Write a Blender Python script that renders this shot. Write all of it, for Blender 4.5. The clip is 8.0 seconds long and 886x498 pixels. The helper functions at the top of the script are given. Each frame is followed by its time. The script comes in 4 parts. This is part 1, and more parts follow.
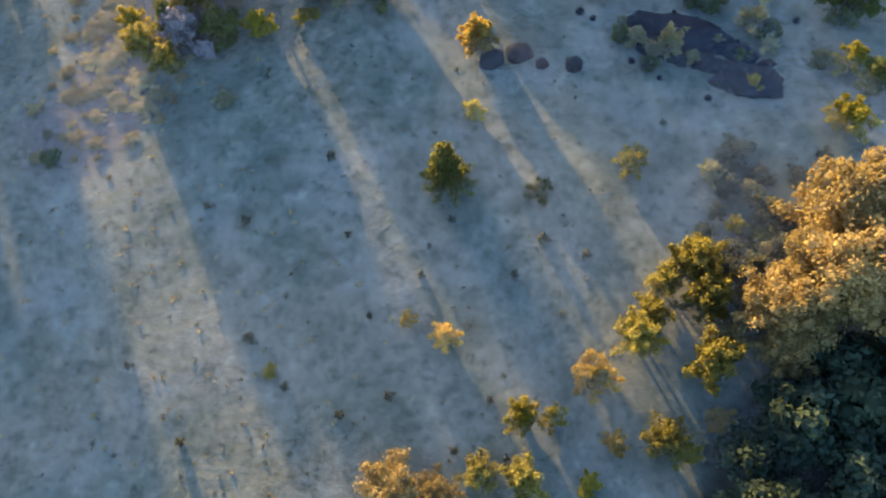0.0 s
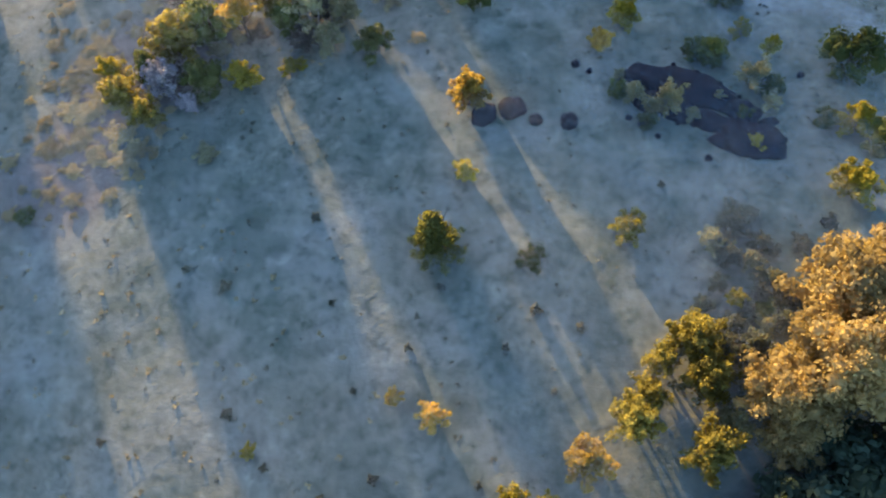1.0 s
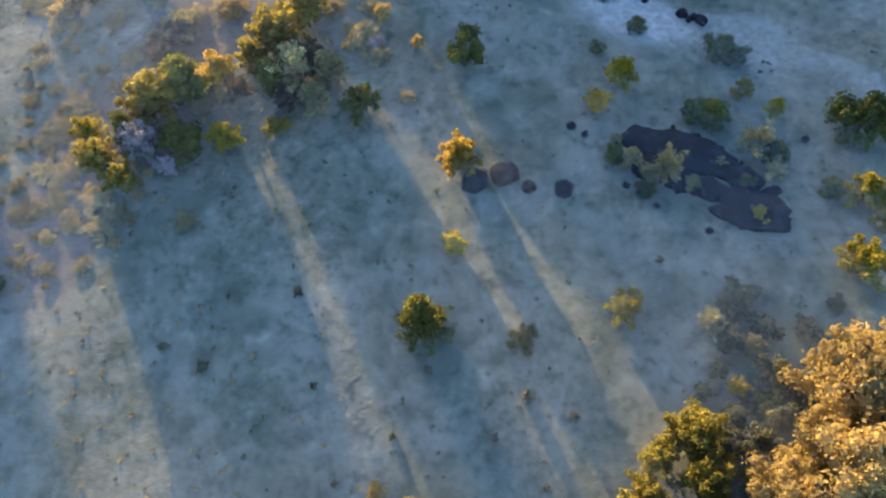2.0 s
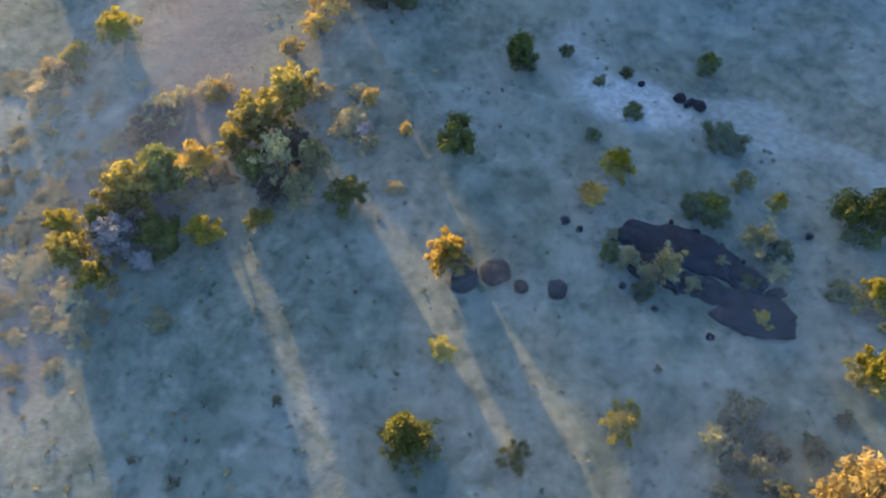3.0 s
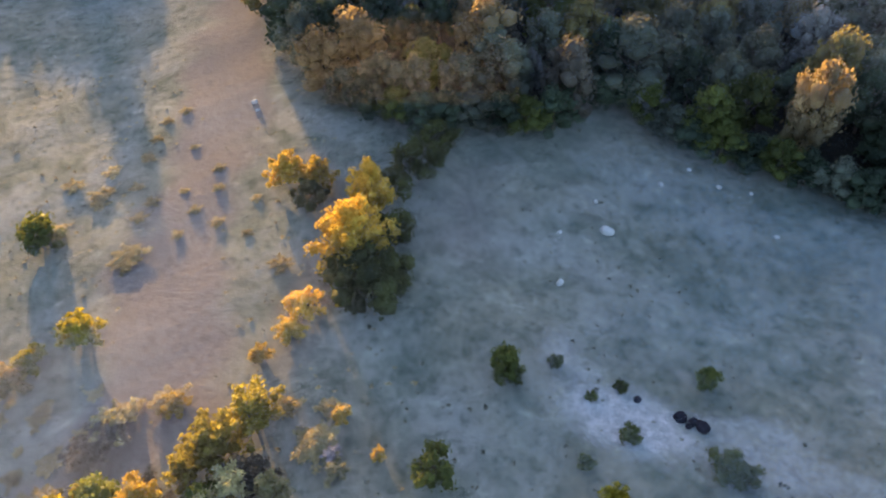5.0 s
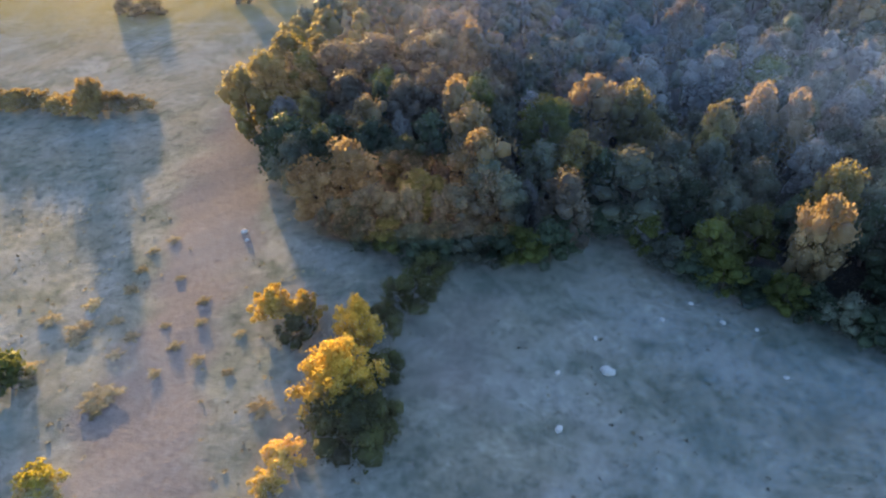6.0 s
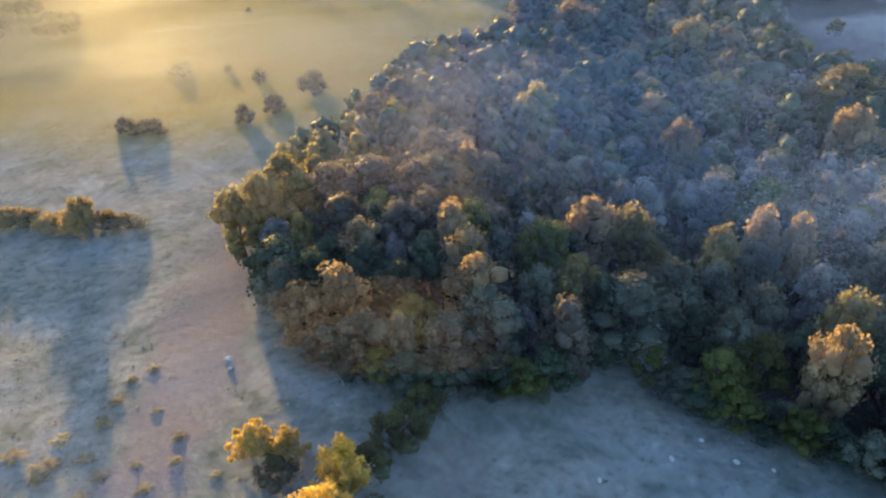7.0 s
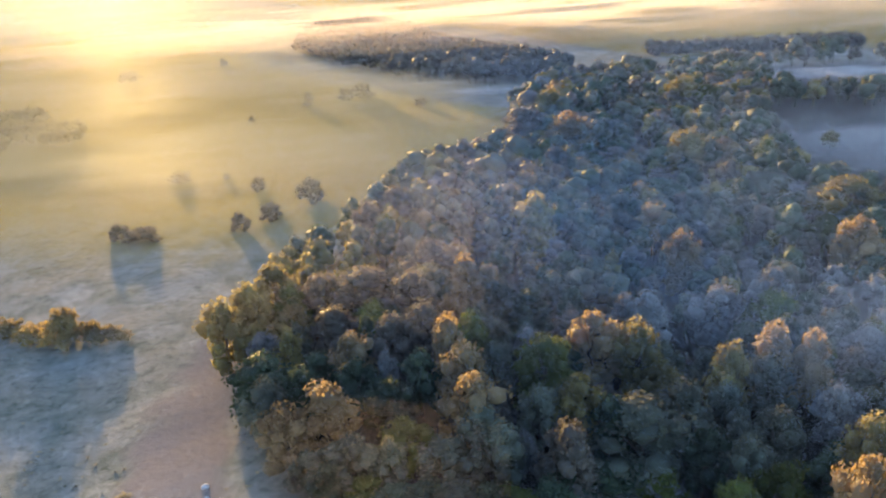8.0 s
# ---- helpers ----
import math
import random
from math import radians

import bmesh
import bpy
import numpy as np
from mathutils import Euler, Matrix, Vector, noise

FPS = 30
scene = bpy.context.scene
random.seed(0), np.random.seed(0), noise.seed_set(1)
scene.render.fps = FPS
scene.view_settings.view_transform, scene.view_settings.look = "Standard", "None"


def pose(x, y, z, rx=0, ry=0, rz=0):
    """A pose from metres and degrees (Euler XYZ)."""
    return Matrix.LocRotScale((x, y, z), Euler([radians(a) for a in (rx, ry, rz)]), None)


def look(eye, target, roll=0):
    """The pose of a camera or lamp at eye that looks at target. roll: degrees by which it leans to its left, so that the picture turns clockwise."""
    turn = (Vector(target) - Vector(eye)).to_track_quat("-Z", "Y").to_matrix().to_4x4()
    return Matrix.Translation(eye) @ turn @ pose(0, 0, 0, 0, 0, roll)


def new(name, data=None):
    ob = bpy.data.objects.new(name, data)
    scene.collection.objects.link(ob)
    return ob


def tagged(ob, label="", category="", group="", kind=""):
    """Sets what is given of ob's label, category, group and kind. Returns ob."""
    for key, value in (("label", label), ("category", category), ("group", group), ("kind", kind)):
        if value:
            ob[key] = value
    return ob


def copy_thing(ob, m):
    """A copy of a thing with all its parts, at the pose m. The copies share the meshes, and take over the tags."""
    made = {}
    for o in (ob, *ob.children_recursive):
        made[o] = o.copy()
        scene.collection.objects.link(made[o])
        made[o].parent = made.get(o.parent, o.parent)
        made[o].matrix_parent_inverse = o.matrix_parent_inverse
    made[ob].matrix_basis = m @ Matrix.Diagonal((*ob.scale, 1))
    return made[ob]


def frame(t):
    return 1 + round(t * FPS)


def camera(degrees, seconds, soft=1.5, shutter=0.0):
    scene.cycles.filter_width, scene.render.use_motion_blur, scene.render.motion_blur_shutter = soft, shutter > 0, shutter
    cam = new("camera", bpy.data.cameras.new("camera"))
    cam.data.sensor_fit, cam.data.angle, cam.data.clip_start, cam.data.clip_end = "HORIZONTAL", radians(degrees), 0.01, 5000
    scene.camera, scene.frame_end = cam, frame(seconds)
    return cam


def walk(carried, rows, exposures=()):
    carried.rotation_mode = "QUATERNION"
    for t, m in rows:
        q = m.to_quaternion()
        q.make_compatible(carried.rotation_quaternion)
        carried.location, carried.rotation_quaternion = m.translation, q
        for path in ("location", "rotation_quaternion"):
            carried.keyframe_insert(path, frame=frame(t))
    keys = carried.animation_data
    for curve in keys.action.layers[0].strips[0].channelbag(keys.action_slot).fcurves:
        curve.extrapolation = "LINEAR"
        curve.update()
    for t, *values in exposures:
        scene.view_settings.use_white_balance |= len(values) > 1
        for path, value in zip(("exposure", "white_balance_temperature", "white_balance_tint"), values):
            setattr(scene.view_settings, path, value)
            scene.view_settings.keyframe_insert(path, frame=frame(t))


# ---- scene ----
cam = camera(60.3, 8.0, soft=2.0)
METRES, EYE, TILT, LEAN, TURN = 47.0, 60.0, 0.0, 0.0, 14.6
ROWS = [
    (0.0, 0.0, 0.0, 0.0, -9.89, -64.6, 4.75),
    (0.5, 0.0199, 0.0635, -0.0014, -9.79, -64.5, 4.65),
    (1.0, 0.0426, 0.129, -0.0044, -9.67, -64.35, 4.62),
    (1.5, 0.0648, 0.2003, -0.0057, -9.59, -64.32, 4.53),
    (3.0, 0.135, 0.4206, -0.0056, -9.28, -62.1, 4.39),
    (3.5, 0.1538, 0.4841, -0.0048, -9.21, -58.02, 4.25),
    (4.0, 0.1738, 0.5414, -0.0065, -9.11, -53.77, 4.16),
    (4.5, 0.1978, 0.6002, -0.0079, -8.95, -49.73, 4.18),
    (5.0, 0.2169, 0.6543, -0.0076, -8.81, -45.69, 4.07),
    (6.5, 0.2686, 0.8052, -0.0151, -8.59, -33.46, 3.83),
    (7.0, 0.2845, 0.8537, -0.0194, -8.51, -29.42, 3.75),
    (7.5, 0.2989, 0.9016, -0.0248, -8.46, -25.5, 3.67),
    (8.0, 0.313, 0.9476, -0.0271, -8.39, -21.74, 3.57),
]
EXPOSURES = [(0.0, 2.07, 5680, 17), (1.5, 2.05, 5620, 16), (3.5, 1.98, 5430, 15), (4.0, 1.95, 5340, 16), (4.5, 2.18, 6250, 22), (5.0, 2.22, 6620, 26), (6.5, 2.16, 5900, 22), (8.0, 2.17, 6120, 24)]
walk(cam, [(t, pose(0, 0, EYE, TILT, LEAN, TURN) @ pose(METRES * x, METRES * y, METRES * z, 90 + pitch, roll, yaw)) for t, x, y, z, yaw, pitch, roll in ROWS], EXPOSURES)

# ---- light ----
SUN_AZ, SUN_EL = 119.0, 5.2
world = bpy.data.worlds.new("sky")
scene.world = world
world.use_nodes = True
wn = world.node_tree
sky = wn.nodes.new("ShaderNodeTexSky")
sky.sky_type = "NISHITA"
sky.sun_disc = False
sky.sun_elevation, sky.sun_rotation = radians(SUN_EL), radians(90 - SUN_AZ)
sky.altitude, sky.air_density, sky.dust_density, sky.ozone_density = 100, 1.0, 1.5, 2.0
back = wn.nodes["Background"]
back.inputs["Strength"].default_value = 0.15
wn.links.new(sky.outputs[0], back.inputs[0])

sun_data = bpy.data.lights.new("sun", "SUN")
sun_data.energy, sun_data.angle, sun_data.color = 3.8, radians(1.4), (1.0, 0.64, 0.16)
sun = new("sun", sun_data)
away = Vector((math.cos(radians(SUN_AZ)), math.sin(radians(SUN_AZ)), math.tan(radians(SUN_EL))))
sun.matrix_world = look(tuple(away * 300), (0, 0, 0))


# ---- materials ----
def material(name):
    m = bpy.data.materials.new(name)
    m.use_nodes = True
    m.node_tree.nodes.clear()
    return m, m.node_tree.nodes, m.node_tree.links


def noise_node(n, l, scale, detail=4.0, rough=0.6, vec=None):
    k = n.new("ShaderNodeTexNoise")
    k.inputs["Scale"].default_value, k.inputs["Detail"].default_value, k.inputs["Roughness"].default_value = scale, detail, rough
    if vec is not None:
        l.new(vec, k.inputs["Vector"])
    return k.outputs["Fac"]


def ramp(n, l, fac, stops):
    k = n.new("ShaderNodeValToRGB")
    e = k.color_ramp.elements
    while len(e) < len(stops):
        e.new(0.5)
    for i, (p, c) in enumerate(stops):
        e[i].position, e[i].color = p, (*c, 1) if len(c) == 3 else c
    l.new(fac, k.inputs[0])
    return k.outputs[0]


def mix(n, l, fac, a, b, kind="MIX"):
    k = n.new("ShaderNodeMix")
    k.data_type, k.blend_type = "RGBA", kind
    for sock, v in ((k.inputs[0], fac), (k.inputs[6], a), (k.inputs[7], b)):
        if isinstance(v, (int, float)):
            sock.default_value = v
        elif isinstance(v, tuple):
            sock.default_value = (*v, 1)
        else:
            l.new(v, sock)
    return k.outputs[2]


def leaf_material(name, dark, light, glow, through_leaf=0.45, rough=0.7):
    """Foliage: colour varies by plant, by leaf and by patch; part of the light comes through the leaf."""
    m, n, l = material(name)
    geo, obj = n.new("ShaderNodeNewGeometry"), n.new("ShaderNodeObjectInfo")
    tex = n.new("ShaderNodeTexCoord")
    leaf = ramp(n, l, geo.outputs["Random Per Island"], [(0.0, dark), (0.55, tuple((a + b) / 2 for a, b in zip(dark, light))), (1.0, light)])
    patch = noise_node(n, l, 0.5, 3, 0.6, tex.outputs["Object"])
    c = mix(n, l, ramp(n, l, patch, [(0.35, (0, 0, 0)), (0.7, (1, 1, 1))]), leaf, light)
    hue = n.new("ShaderNodeHueSaturation")
    mm = n.new("ShaderNodeMapRange")
    mm.inputs["To Min"].default_value, mm.inputs["To Max"].default_value = 0.7, 1.3
    l.new(obj.outputs["Random"], mm.inputs["Value"])
    l.new(mm.outputs[0], hue.inputs["Value"])
    l.new(c, hue.inputs["Color"])
    stand_tone = ramp(n, l, noise_node(n, l, 0.16, 2, 0.5, geo.outputs["Position"]), [(0.36, (0.5, 0.52, 0.56)), (0.5, (0.95, 0.95, 0.95)), (0.64, (1.5, 1.47, 1.4))])
    toned = mix(n, l, 0.85, hue.outputs[0], stand_tone, "MULTIPLY")
    d = n.new("ShaderNodeBsdfPrincipled")
    d.inputs["Roughness"].default_value = rough
    d.inputs["Specular IOR Level"].default_value = 0.25
    l.new(toned, d.inputs["Base Color"])
    t = n.new("ShaderNodeBsdfTranslucent")
    l.new(mix(n, l, 0.6, toned, glow), t.inputs["Color"])
    s, o = n.new("ShaderNodeMixShader"), n.new("ShaderNodeOutputMaterial")
    s.inputs[0].default_value = through_leaf
    l.new(d.outputs[0], s.inputs[1])
    l.new(t.outputs[0], s.inputs[2])
    l.new(s.outputs[0], o.inputs[0])
    return m


def solid_material(name, a, b, scale, rough=0.85, bump=0.4, fine=8.0):
    """Bark, rock and the like: two colours in large and small patches, with relief."""
    m, n, l = material(name)
    tex = n.new("ShaderNodeTexCoord")
    big = noise_node(n, l, scale, 5, 0.65, tex.outputs["Object"])
    small = noise_node(n, l, scale * fine, 4, 0.7, tex.outputs["Object"])
    c = mix(n, l, ramp(n, l, big, [(0.38, (0, 0, 0)), (0.66, (1, 1, 1))]), a, b)
    c = mix(n, l, 0.35, c, ramp(n, l, small, [(0.3, tuple(v * 0.5 for v in a)), (0.7, tuple(min(1, v * 1.5) for v in b))]))
    p, o, bm = n.new("ShaderNodeBsdfPrincipled"), n.new("ShaderNodeOutputMaterial"), n.new("ShaderNodeBump")
    bm.inputs["Strength"].default_value, bm.inputs["Distance"].default_value = bump, 0.1
    l.new(small, bm.inputs["Height"])
    l.new(c, p.inputs["Base Color"])
    p.inputs["Roughness"].default_value = rough
    p.inputs["Specular IOR Level"].default_value = 0.15
    l.new(bm.outputs[0], p.inputs["Normal"])
    l.new(p.outputs[0], o.inputs[0])
    return m


def ground_material():
    """Dewy pasture: greyed green turf with straw patches, bare pinkish dust and pale ashy soil."""
    m, n, l = material("pasture")
    tex = n.new("ShaderNodeTexCoord")
    v = tex.outputs["Object"]
    big = noise_node(n, l, 0.045, 4, 0.6, v)
    mid = noise_node(n, l, 0.22, 5, 0.65, v)
    small = noise_node(n, l, 1.3, 5, 0.7, v)
    clod = noise_node(n, l, 0.6, 4, 0.7, v)
    turf = ramp(n, l, mid, [(0.34, (0.105, 0.138, 0.108)), (0.5, (0.195, 0.222, 0.18)), (0.66, (0.30, 0.32, 0.27))])
    dew = noise_node(n, l, 0.1, 4, 0.55, v)
    turf = mix(n, l, ramp(n, l, dew, [(0.46, (0, 0, 0)), (0.64, (0.75, 0.75, 0.75))]), turf, (0.37, 0.375, 0.345))
    straw = ramp(n, l, small, [(0.3, (0.22, 0.20, 0.14)), (0.7, (0.38, 0.35, 0.27))])
    c = mix(n, l, ramp(n, l, big, [(0.42, (0, 0, 0)), (0.68, (0.75, 0.75, 0.75))]), turf, straw)
    c = mix(n, l, 0.26, c, ramp(n, l, small, [(0.3, (0.4, 0.4, 0.4)), (0.65, (1, 1, 1))]), "MULTIPLY")
    c = mix(n, l, 0.75, c, ramp(n, l, clod, [(0.34, (0.42, 0.47, 0.45)), (0.46, (0.86, 0.88, 0.88)), (0.58, (1, 1, 1)), (0.68, (1.4, 1.38, 1.36))]), "MULTIPLY")
    for name, a, b in (("bare", (0.172, 0.146, 0.133), (0.265, 0.238, 0.224)), ("pale", (0.28, 0.30, 0.31), (0.62, 0.63, 0.64)), ("meadow", (0.28, 0.225, 0.035), (0.44, 0.35, 0.06)), ("litter_shade", (0.016, 0.015, 0.013), (0.05, 0.044, 0.034))):
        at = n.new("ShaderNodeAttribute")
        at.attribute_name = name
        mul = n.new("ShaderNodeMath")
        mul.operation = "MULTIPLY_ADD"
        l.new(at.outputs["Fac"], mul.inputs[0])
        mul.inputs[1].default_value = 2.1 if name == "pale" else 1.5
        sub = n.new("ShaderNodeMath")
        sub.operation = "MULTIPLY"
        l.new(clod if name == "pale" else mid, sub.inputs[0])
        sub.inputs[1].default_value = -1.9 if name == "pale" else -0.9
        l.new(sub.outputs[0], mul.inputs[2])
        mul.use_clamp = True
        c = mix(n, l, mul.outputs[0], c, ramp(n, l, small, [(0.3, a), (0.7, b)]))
    p, o, bm = n.new("ShaderNodeBsdfPrincipled"), n.new("ShaderNodeOutputMaterial"), n.new("ShaderNodeBump")
    bm.inputs["Strength"].default_value, bm.inputs["Distance"].default_value = 0.5, 0.25
    l.new(small, bm.inputs["Height"])
    l.new(c, p.inputs["Base Color"])
    p.inputs["Roughness"].default_value = 0.9
    p.inputs["Specular IOR Level"].default_value = 0.12
    l.new(bm.outputs[0], p.inputs["Normal"])
    l.new(p.outputs[0], o.inputs[0])
    return m


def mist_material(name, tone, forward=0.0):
    """Ribbons that imitate mist, tinted by tone: matt, and brightest towards the low sun; the forward share passes on
    through them.
    """
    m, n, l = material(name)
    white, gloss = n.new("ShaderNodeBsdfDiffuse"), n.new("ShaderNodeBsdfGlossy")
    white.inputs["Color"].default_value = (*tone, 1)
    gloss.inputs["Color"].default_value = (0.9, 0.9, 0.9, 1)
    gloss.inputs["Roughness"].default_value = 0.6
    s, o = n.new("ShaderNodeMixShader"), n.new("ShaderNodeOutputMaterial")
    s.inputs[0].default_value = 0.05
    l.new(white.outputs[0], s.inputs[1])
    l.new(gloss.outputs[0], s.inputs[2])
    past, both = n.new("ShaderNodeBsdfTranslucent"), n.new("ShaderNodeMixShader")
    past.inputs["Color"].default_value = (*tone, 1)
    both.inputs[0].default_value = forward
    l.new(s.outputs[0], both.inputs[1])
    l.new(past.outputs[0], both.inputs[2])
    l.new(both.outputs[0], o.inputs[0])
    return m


M_GROUND = ground_material()
M_MIST = mist_material("mist", (0.88, 0.87, 0.85))
M_HAZE = mist_material("haze_blue_tint", (0.56, 0.74, 0.92))
M_GLOW = mist_material("warm_glow_tint", (0.86, 0.78, 0.70), 0.6)
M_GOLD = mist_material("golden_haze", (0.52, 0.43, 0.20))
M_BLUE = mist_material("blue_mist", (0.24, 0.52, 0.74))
M_BARK = solid_material("bark", (0.10, 0.075, 0.055), (0.20, 0.165, 0.13), 1.2)
M_PALE_BARK = solid_material("pale_bark", (0.34, 0.31, 0.28), (0.50, 0.47, 0.44), 1.2)
M_BASALT = solid_material("dark_rock", (0.008, 0.007, 0.012), (0.040, 0.034, 0.050), 0.8, 0.85, 1.0)
M_PALE_ROCK = solid_material("pale_rock", (0.5, 0.5, 0.48), (0.72, 0.72, 0.7), 1.0)
LEAF = {
    "yellow": leaf_material("yellow_green_leaf", (0.11, 0.112, 0.014), (0.43, 0.375, 0.04), (0.60, 0.48, 0.035), 0.42),
    "orange": leaf_material("orange_leaf", (0.24, 0.165, 0.025), (0.62, 0.46, 0.10), (0.75, 0.52, 0.08)),
    "olive": leaf_material("olive_leaf", (0.042, 0.046, 0.016), (0.335, 0.295, 0.07), (0.55, 0.46, 0.07), 0.48),
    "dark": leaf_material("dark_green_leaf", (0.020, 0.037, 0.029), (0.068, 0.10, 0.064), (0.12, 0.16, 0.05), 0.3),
    "green": leaf_material("green_leaf", (0.036, 0.056, 0.02), (0.125, 0.15, 0.042), (0.26, 0.28, 0.04), 0.35),
    "grey": leaf_material("grey_green_leaf", (0.028, 0.044, 0.036), (0.150, 0.178, 0.14), (0.36, 0.31, 0.15), 0.32),
    "brown": leaf_material("grey_brown_leaf", (0.034, 0.035, 0.031), (0.145, 0.131, 0.112), (0.32, 0.27, 0.17), 0.33),
    "tan": leaf_material("dry_tan_leaf", (0.15, 0.112, 0.045), (0.43, 0.335, 0.15), (0.62, 0.45, 0.13), 0.4),
    "pale": leaf_material("pale_leaf", (0.17, 0.17, 0.09), (0.48, 0.46, 0.27), (0.58, 0.50, 0.2)),
    "white": leaf_material("whitish_twig", (0.26, 0.245, 0.29), (0.46, 0.44, 0.49), (0.5, 0.46, 0.45), 0.2),
    "ash": leaf_material("ashen_leaf", (0.08, 0.09, 0.09), (0.27, 0.285, 0.29), (0.42, 0.36, 0.28), 0.3),
    "rust": leaf_material("rusty_tan_leaf", (0.06, 0.052, 0.036), (0.30, 0.24, 0.145), (0.66, 0.46, 0.18), 0.42),
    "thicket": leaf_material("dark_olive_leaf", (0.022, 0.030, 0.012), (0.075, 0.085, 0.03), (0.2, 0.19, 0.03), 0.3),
    "cone": leaf_material("conifer_spray", (0.026, 0.036, 0.014), (0.235, 0.235, 0.06), (0.40, 0.38, 0.05), 0.38),
    "moss": leaf_material("muted_olive_leaf", (0.042, 0.044, 0.022), (0.25, 0.225, 0.095), (0.52, 0.42, 0.12), 0.42),
    "far": leaf_material("far_grey_leaf", (0.030, 0.031, 0.028), (0.075, 0.072, 0.058), (0.14, 0.115, 0.06), 0.2),
    "straw": leaf_material("straw_blade", (0.19, 0.155, 0.075), (0.46, 0.38, 0.20), (0.56, 0.42, 0.17), 0.35),
    "tuft": leaf_material("tuft_blade", (0.08, 0.09, 0.065), (0.22, 0.22, 0.17), (0.30, 0.28, 0.14), 0.35),
}


# ---- the lie of the land ----
def sstep(a, b, v):
    u = np.clip((np.asarray(v, float) - a) / (b - a), 0, 1)
    return u * u * (3 - 2 * u)


def hollow(x, y):
    """The broad fall of the land towards the shaded hollow, without its small unevenness."""
    x, y = np.asarray(x, float), np.asarray(y, float)
    return -8.0 * sstep(-25, 35, x) * sstep(25, 110, y) * (1 - 0.9 * sstep(150, 420, y))


def height(x, y):
    x, y = np.asarray(x, float), np.asarray(y, float)
    roll = 0.12 * np.sin(0.31 * x + 0.8) * np.sin(0.27 * y) + 0.06 * np.sin(0.83 * x + 0.5 * y) + 0.04 * np.sin(1.7 * y - 1.1 * x)
    return hollow(x, y) + roll


def gz(x, y):
    return float(height(x, y))


def line_mask(x, y, pts, width):
    """1 on a crooked line of that half width, falling to 0 at twice the width."""
    best = np.full(np.shape(x), 1e9)
    for (ax, ay), (bx, by) in zip(pts, pts[1:]):
        dx, dy = bx - ax, by - ay
        u = np.clip(((x - ax) * dx + (y - ay) * dy) / (dx * dx + dy * dy), 0, 1)
        best = np.minimum(best, np.hypot(x - ax - u * dx, y - ay - u * dy))
    return 1 - sstep(0.5 * width, 1.8 * width, best)


def inside(x, y, poly):
    x, y = np.asarray(x, float), np.asarray(y, float)
    hit = np.zeros(x.shape, bool)
    for (ax, ay), (bx, by) in zip(poly, poly[1:] + poly[:1]):
        cross = (ay > y) != (by > y)
        hit ^= cross & (x < (bx - ax) * (y - ay) / ((by - ay) or 1e-9) + ax)
    return hit


TRACK = [(-48, 150), (-42, 119), (-39, 100), (-38, 86), (-35, 77), (-33, 68), (-36, 60), (-42, 50), (-44, 40)]
ASH = [(4.5, 78.5), (8, 74.2), (11.4, 72.3), (18.7, 71.7), (24, 69), (27, 66.6), (32, 63.5), (40, 60)]
FOREST = [(-31, 121), (-27, 115), (-20, 112), (-14, 113), (-7, 113), (0, 114), (5, 117), (7, 124), (11, 126), (16, 122), (24, 118), (33, 113), (42, 107), (60, 98), (110, 85), (170, 80), (260, 200), (330, 400), (230, 408), (100, 412), (58, 384), (32, 396),
          (12, 390), (-4, 330), (-6, 290), (-12, 262), (-30, 238), (-36, 212), (-42, 188), (-47, 168), (-45, 152), (-38, 136)]
WOODS = [(-165, 650), (-150, 540), (-111, 475), (-55, 402), (-12, 386), (14, 396), (20, 412), (-45, 500), (-78, 585), (-125, 680)]
# outline of the deep shade at the grove, painted dark on the ground
GROVE_SHADE = [(13.5, 13), (15.5, 17.5), (20, 20), (27, 24), (40, 30), (60, 20), (60, -30), (8, -30), (9.5, 4), (12.5, 9.5)]
CLEARING = [(72, 276), (76, 250), (81, 232), (86, 214), (240, 196), (240, 328), (84, 327)]
FAR_FIELD = [(92, 341), (102, 404), (260, 398), (260, 341)]

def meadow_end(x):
    """How far north the meadow's painted gold reaches before the grey field by the woods."""
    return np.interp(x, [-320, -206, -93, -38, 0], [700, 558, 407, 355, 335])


xs = np.concatenate([-75 - np.cumsum(1.2 * 1.075 ** np.arange(75))[::-1], np.arange(-75, 76, 1.2), 76.2 + np.cumsum(1.2 * 1.075 ** np.arange(75))])
ys = np.concatenate([-12 - np.cumsum(1.5 * 1.1 ** np.arange(52))[::-1], np.arange(-12, 160, 1.2), 160.8 + np.cumsum(1.2 * 1.06 ** np.arange(92))])
gx, gy = np.meshgrid(xs, ys)
nx, ny = len(xs), len(ys)


def mesh_from(name, verts, faces, smooth=False):
    me = bpy.data.meshes.new(name)
    me.from_pydata(verts, [], faces)
    if smooth:
        me.polygons.foreach_set("use_smooth", [True] * len(me.polygons))
    me.update()
    return me


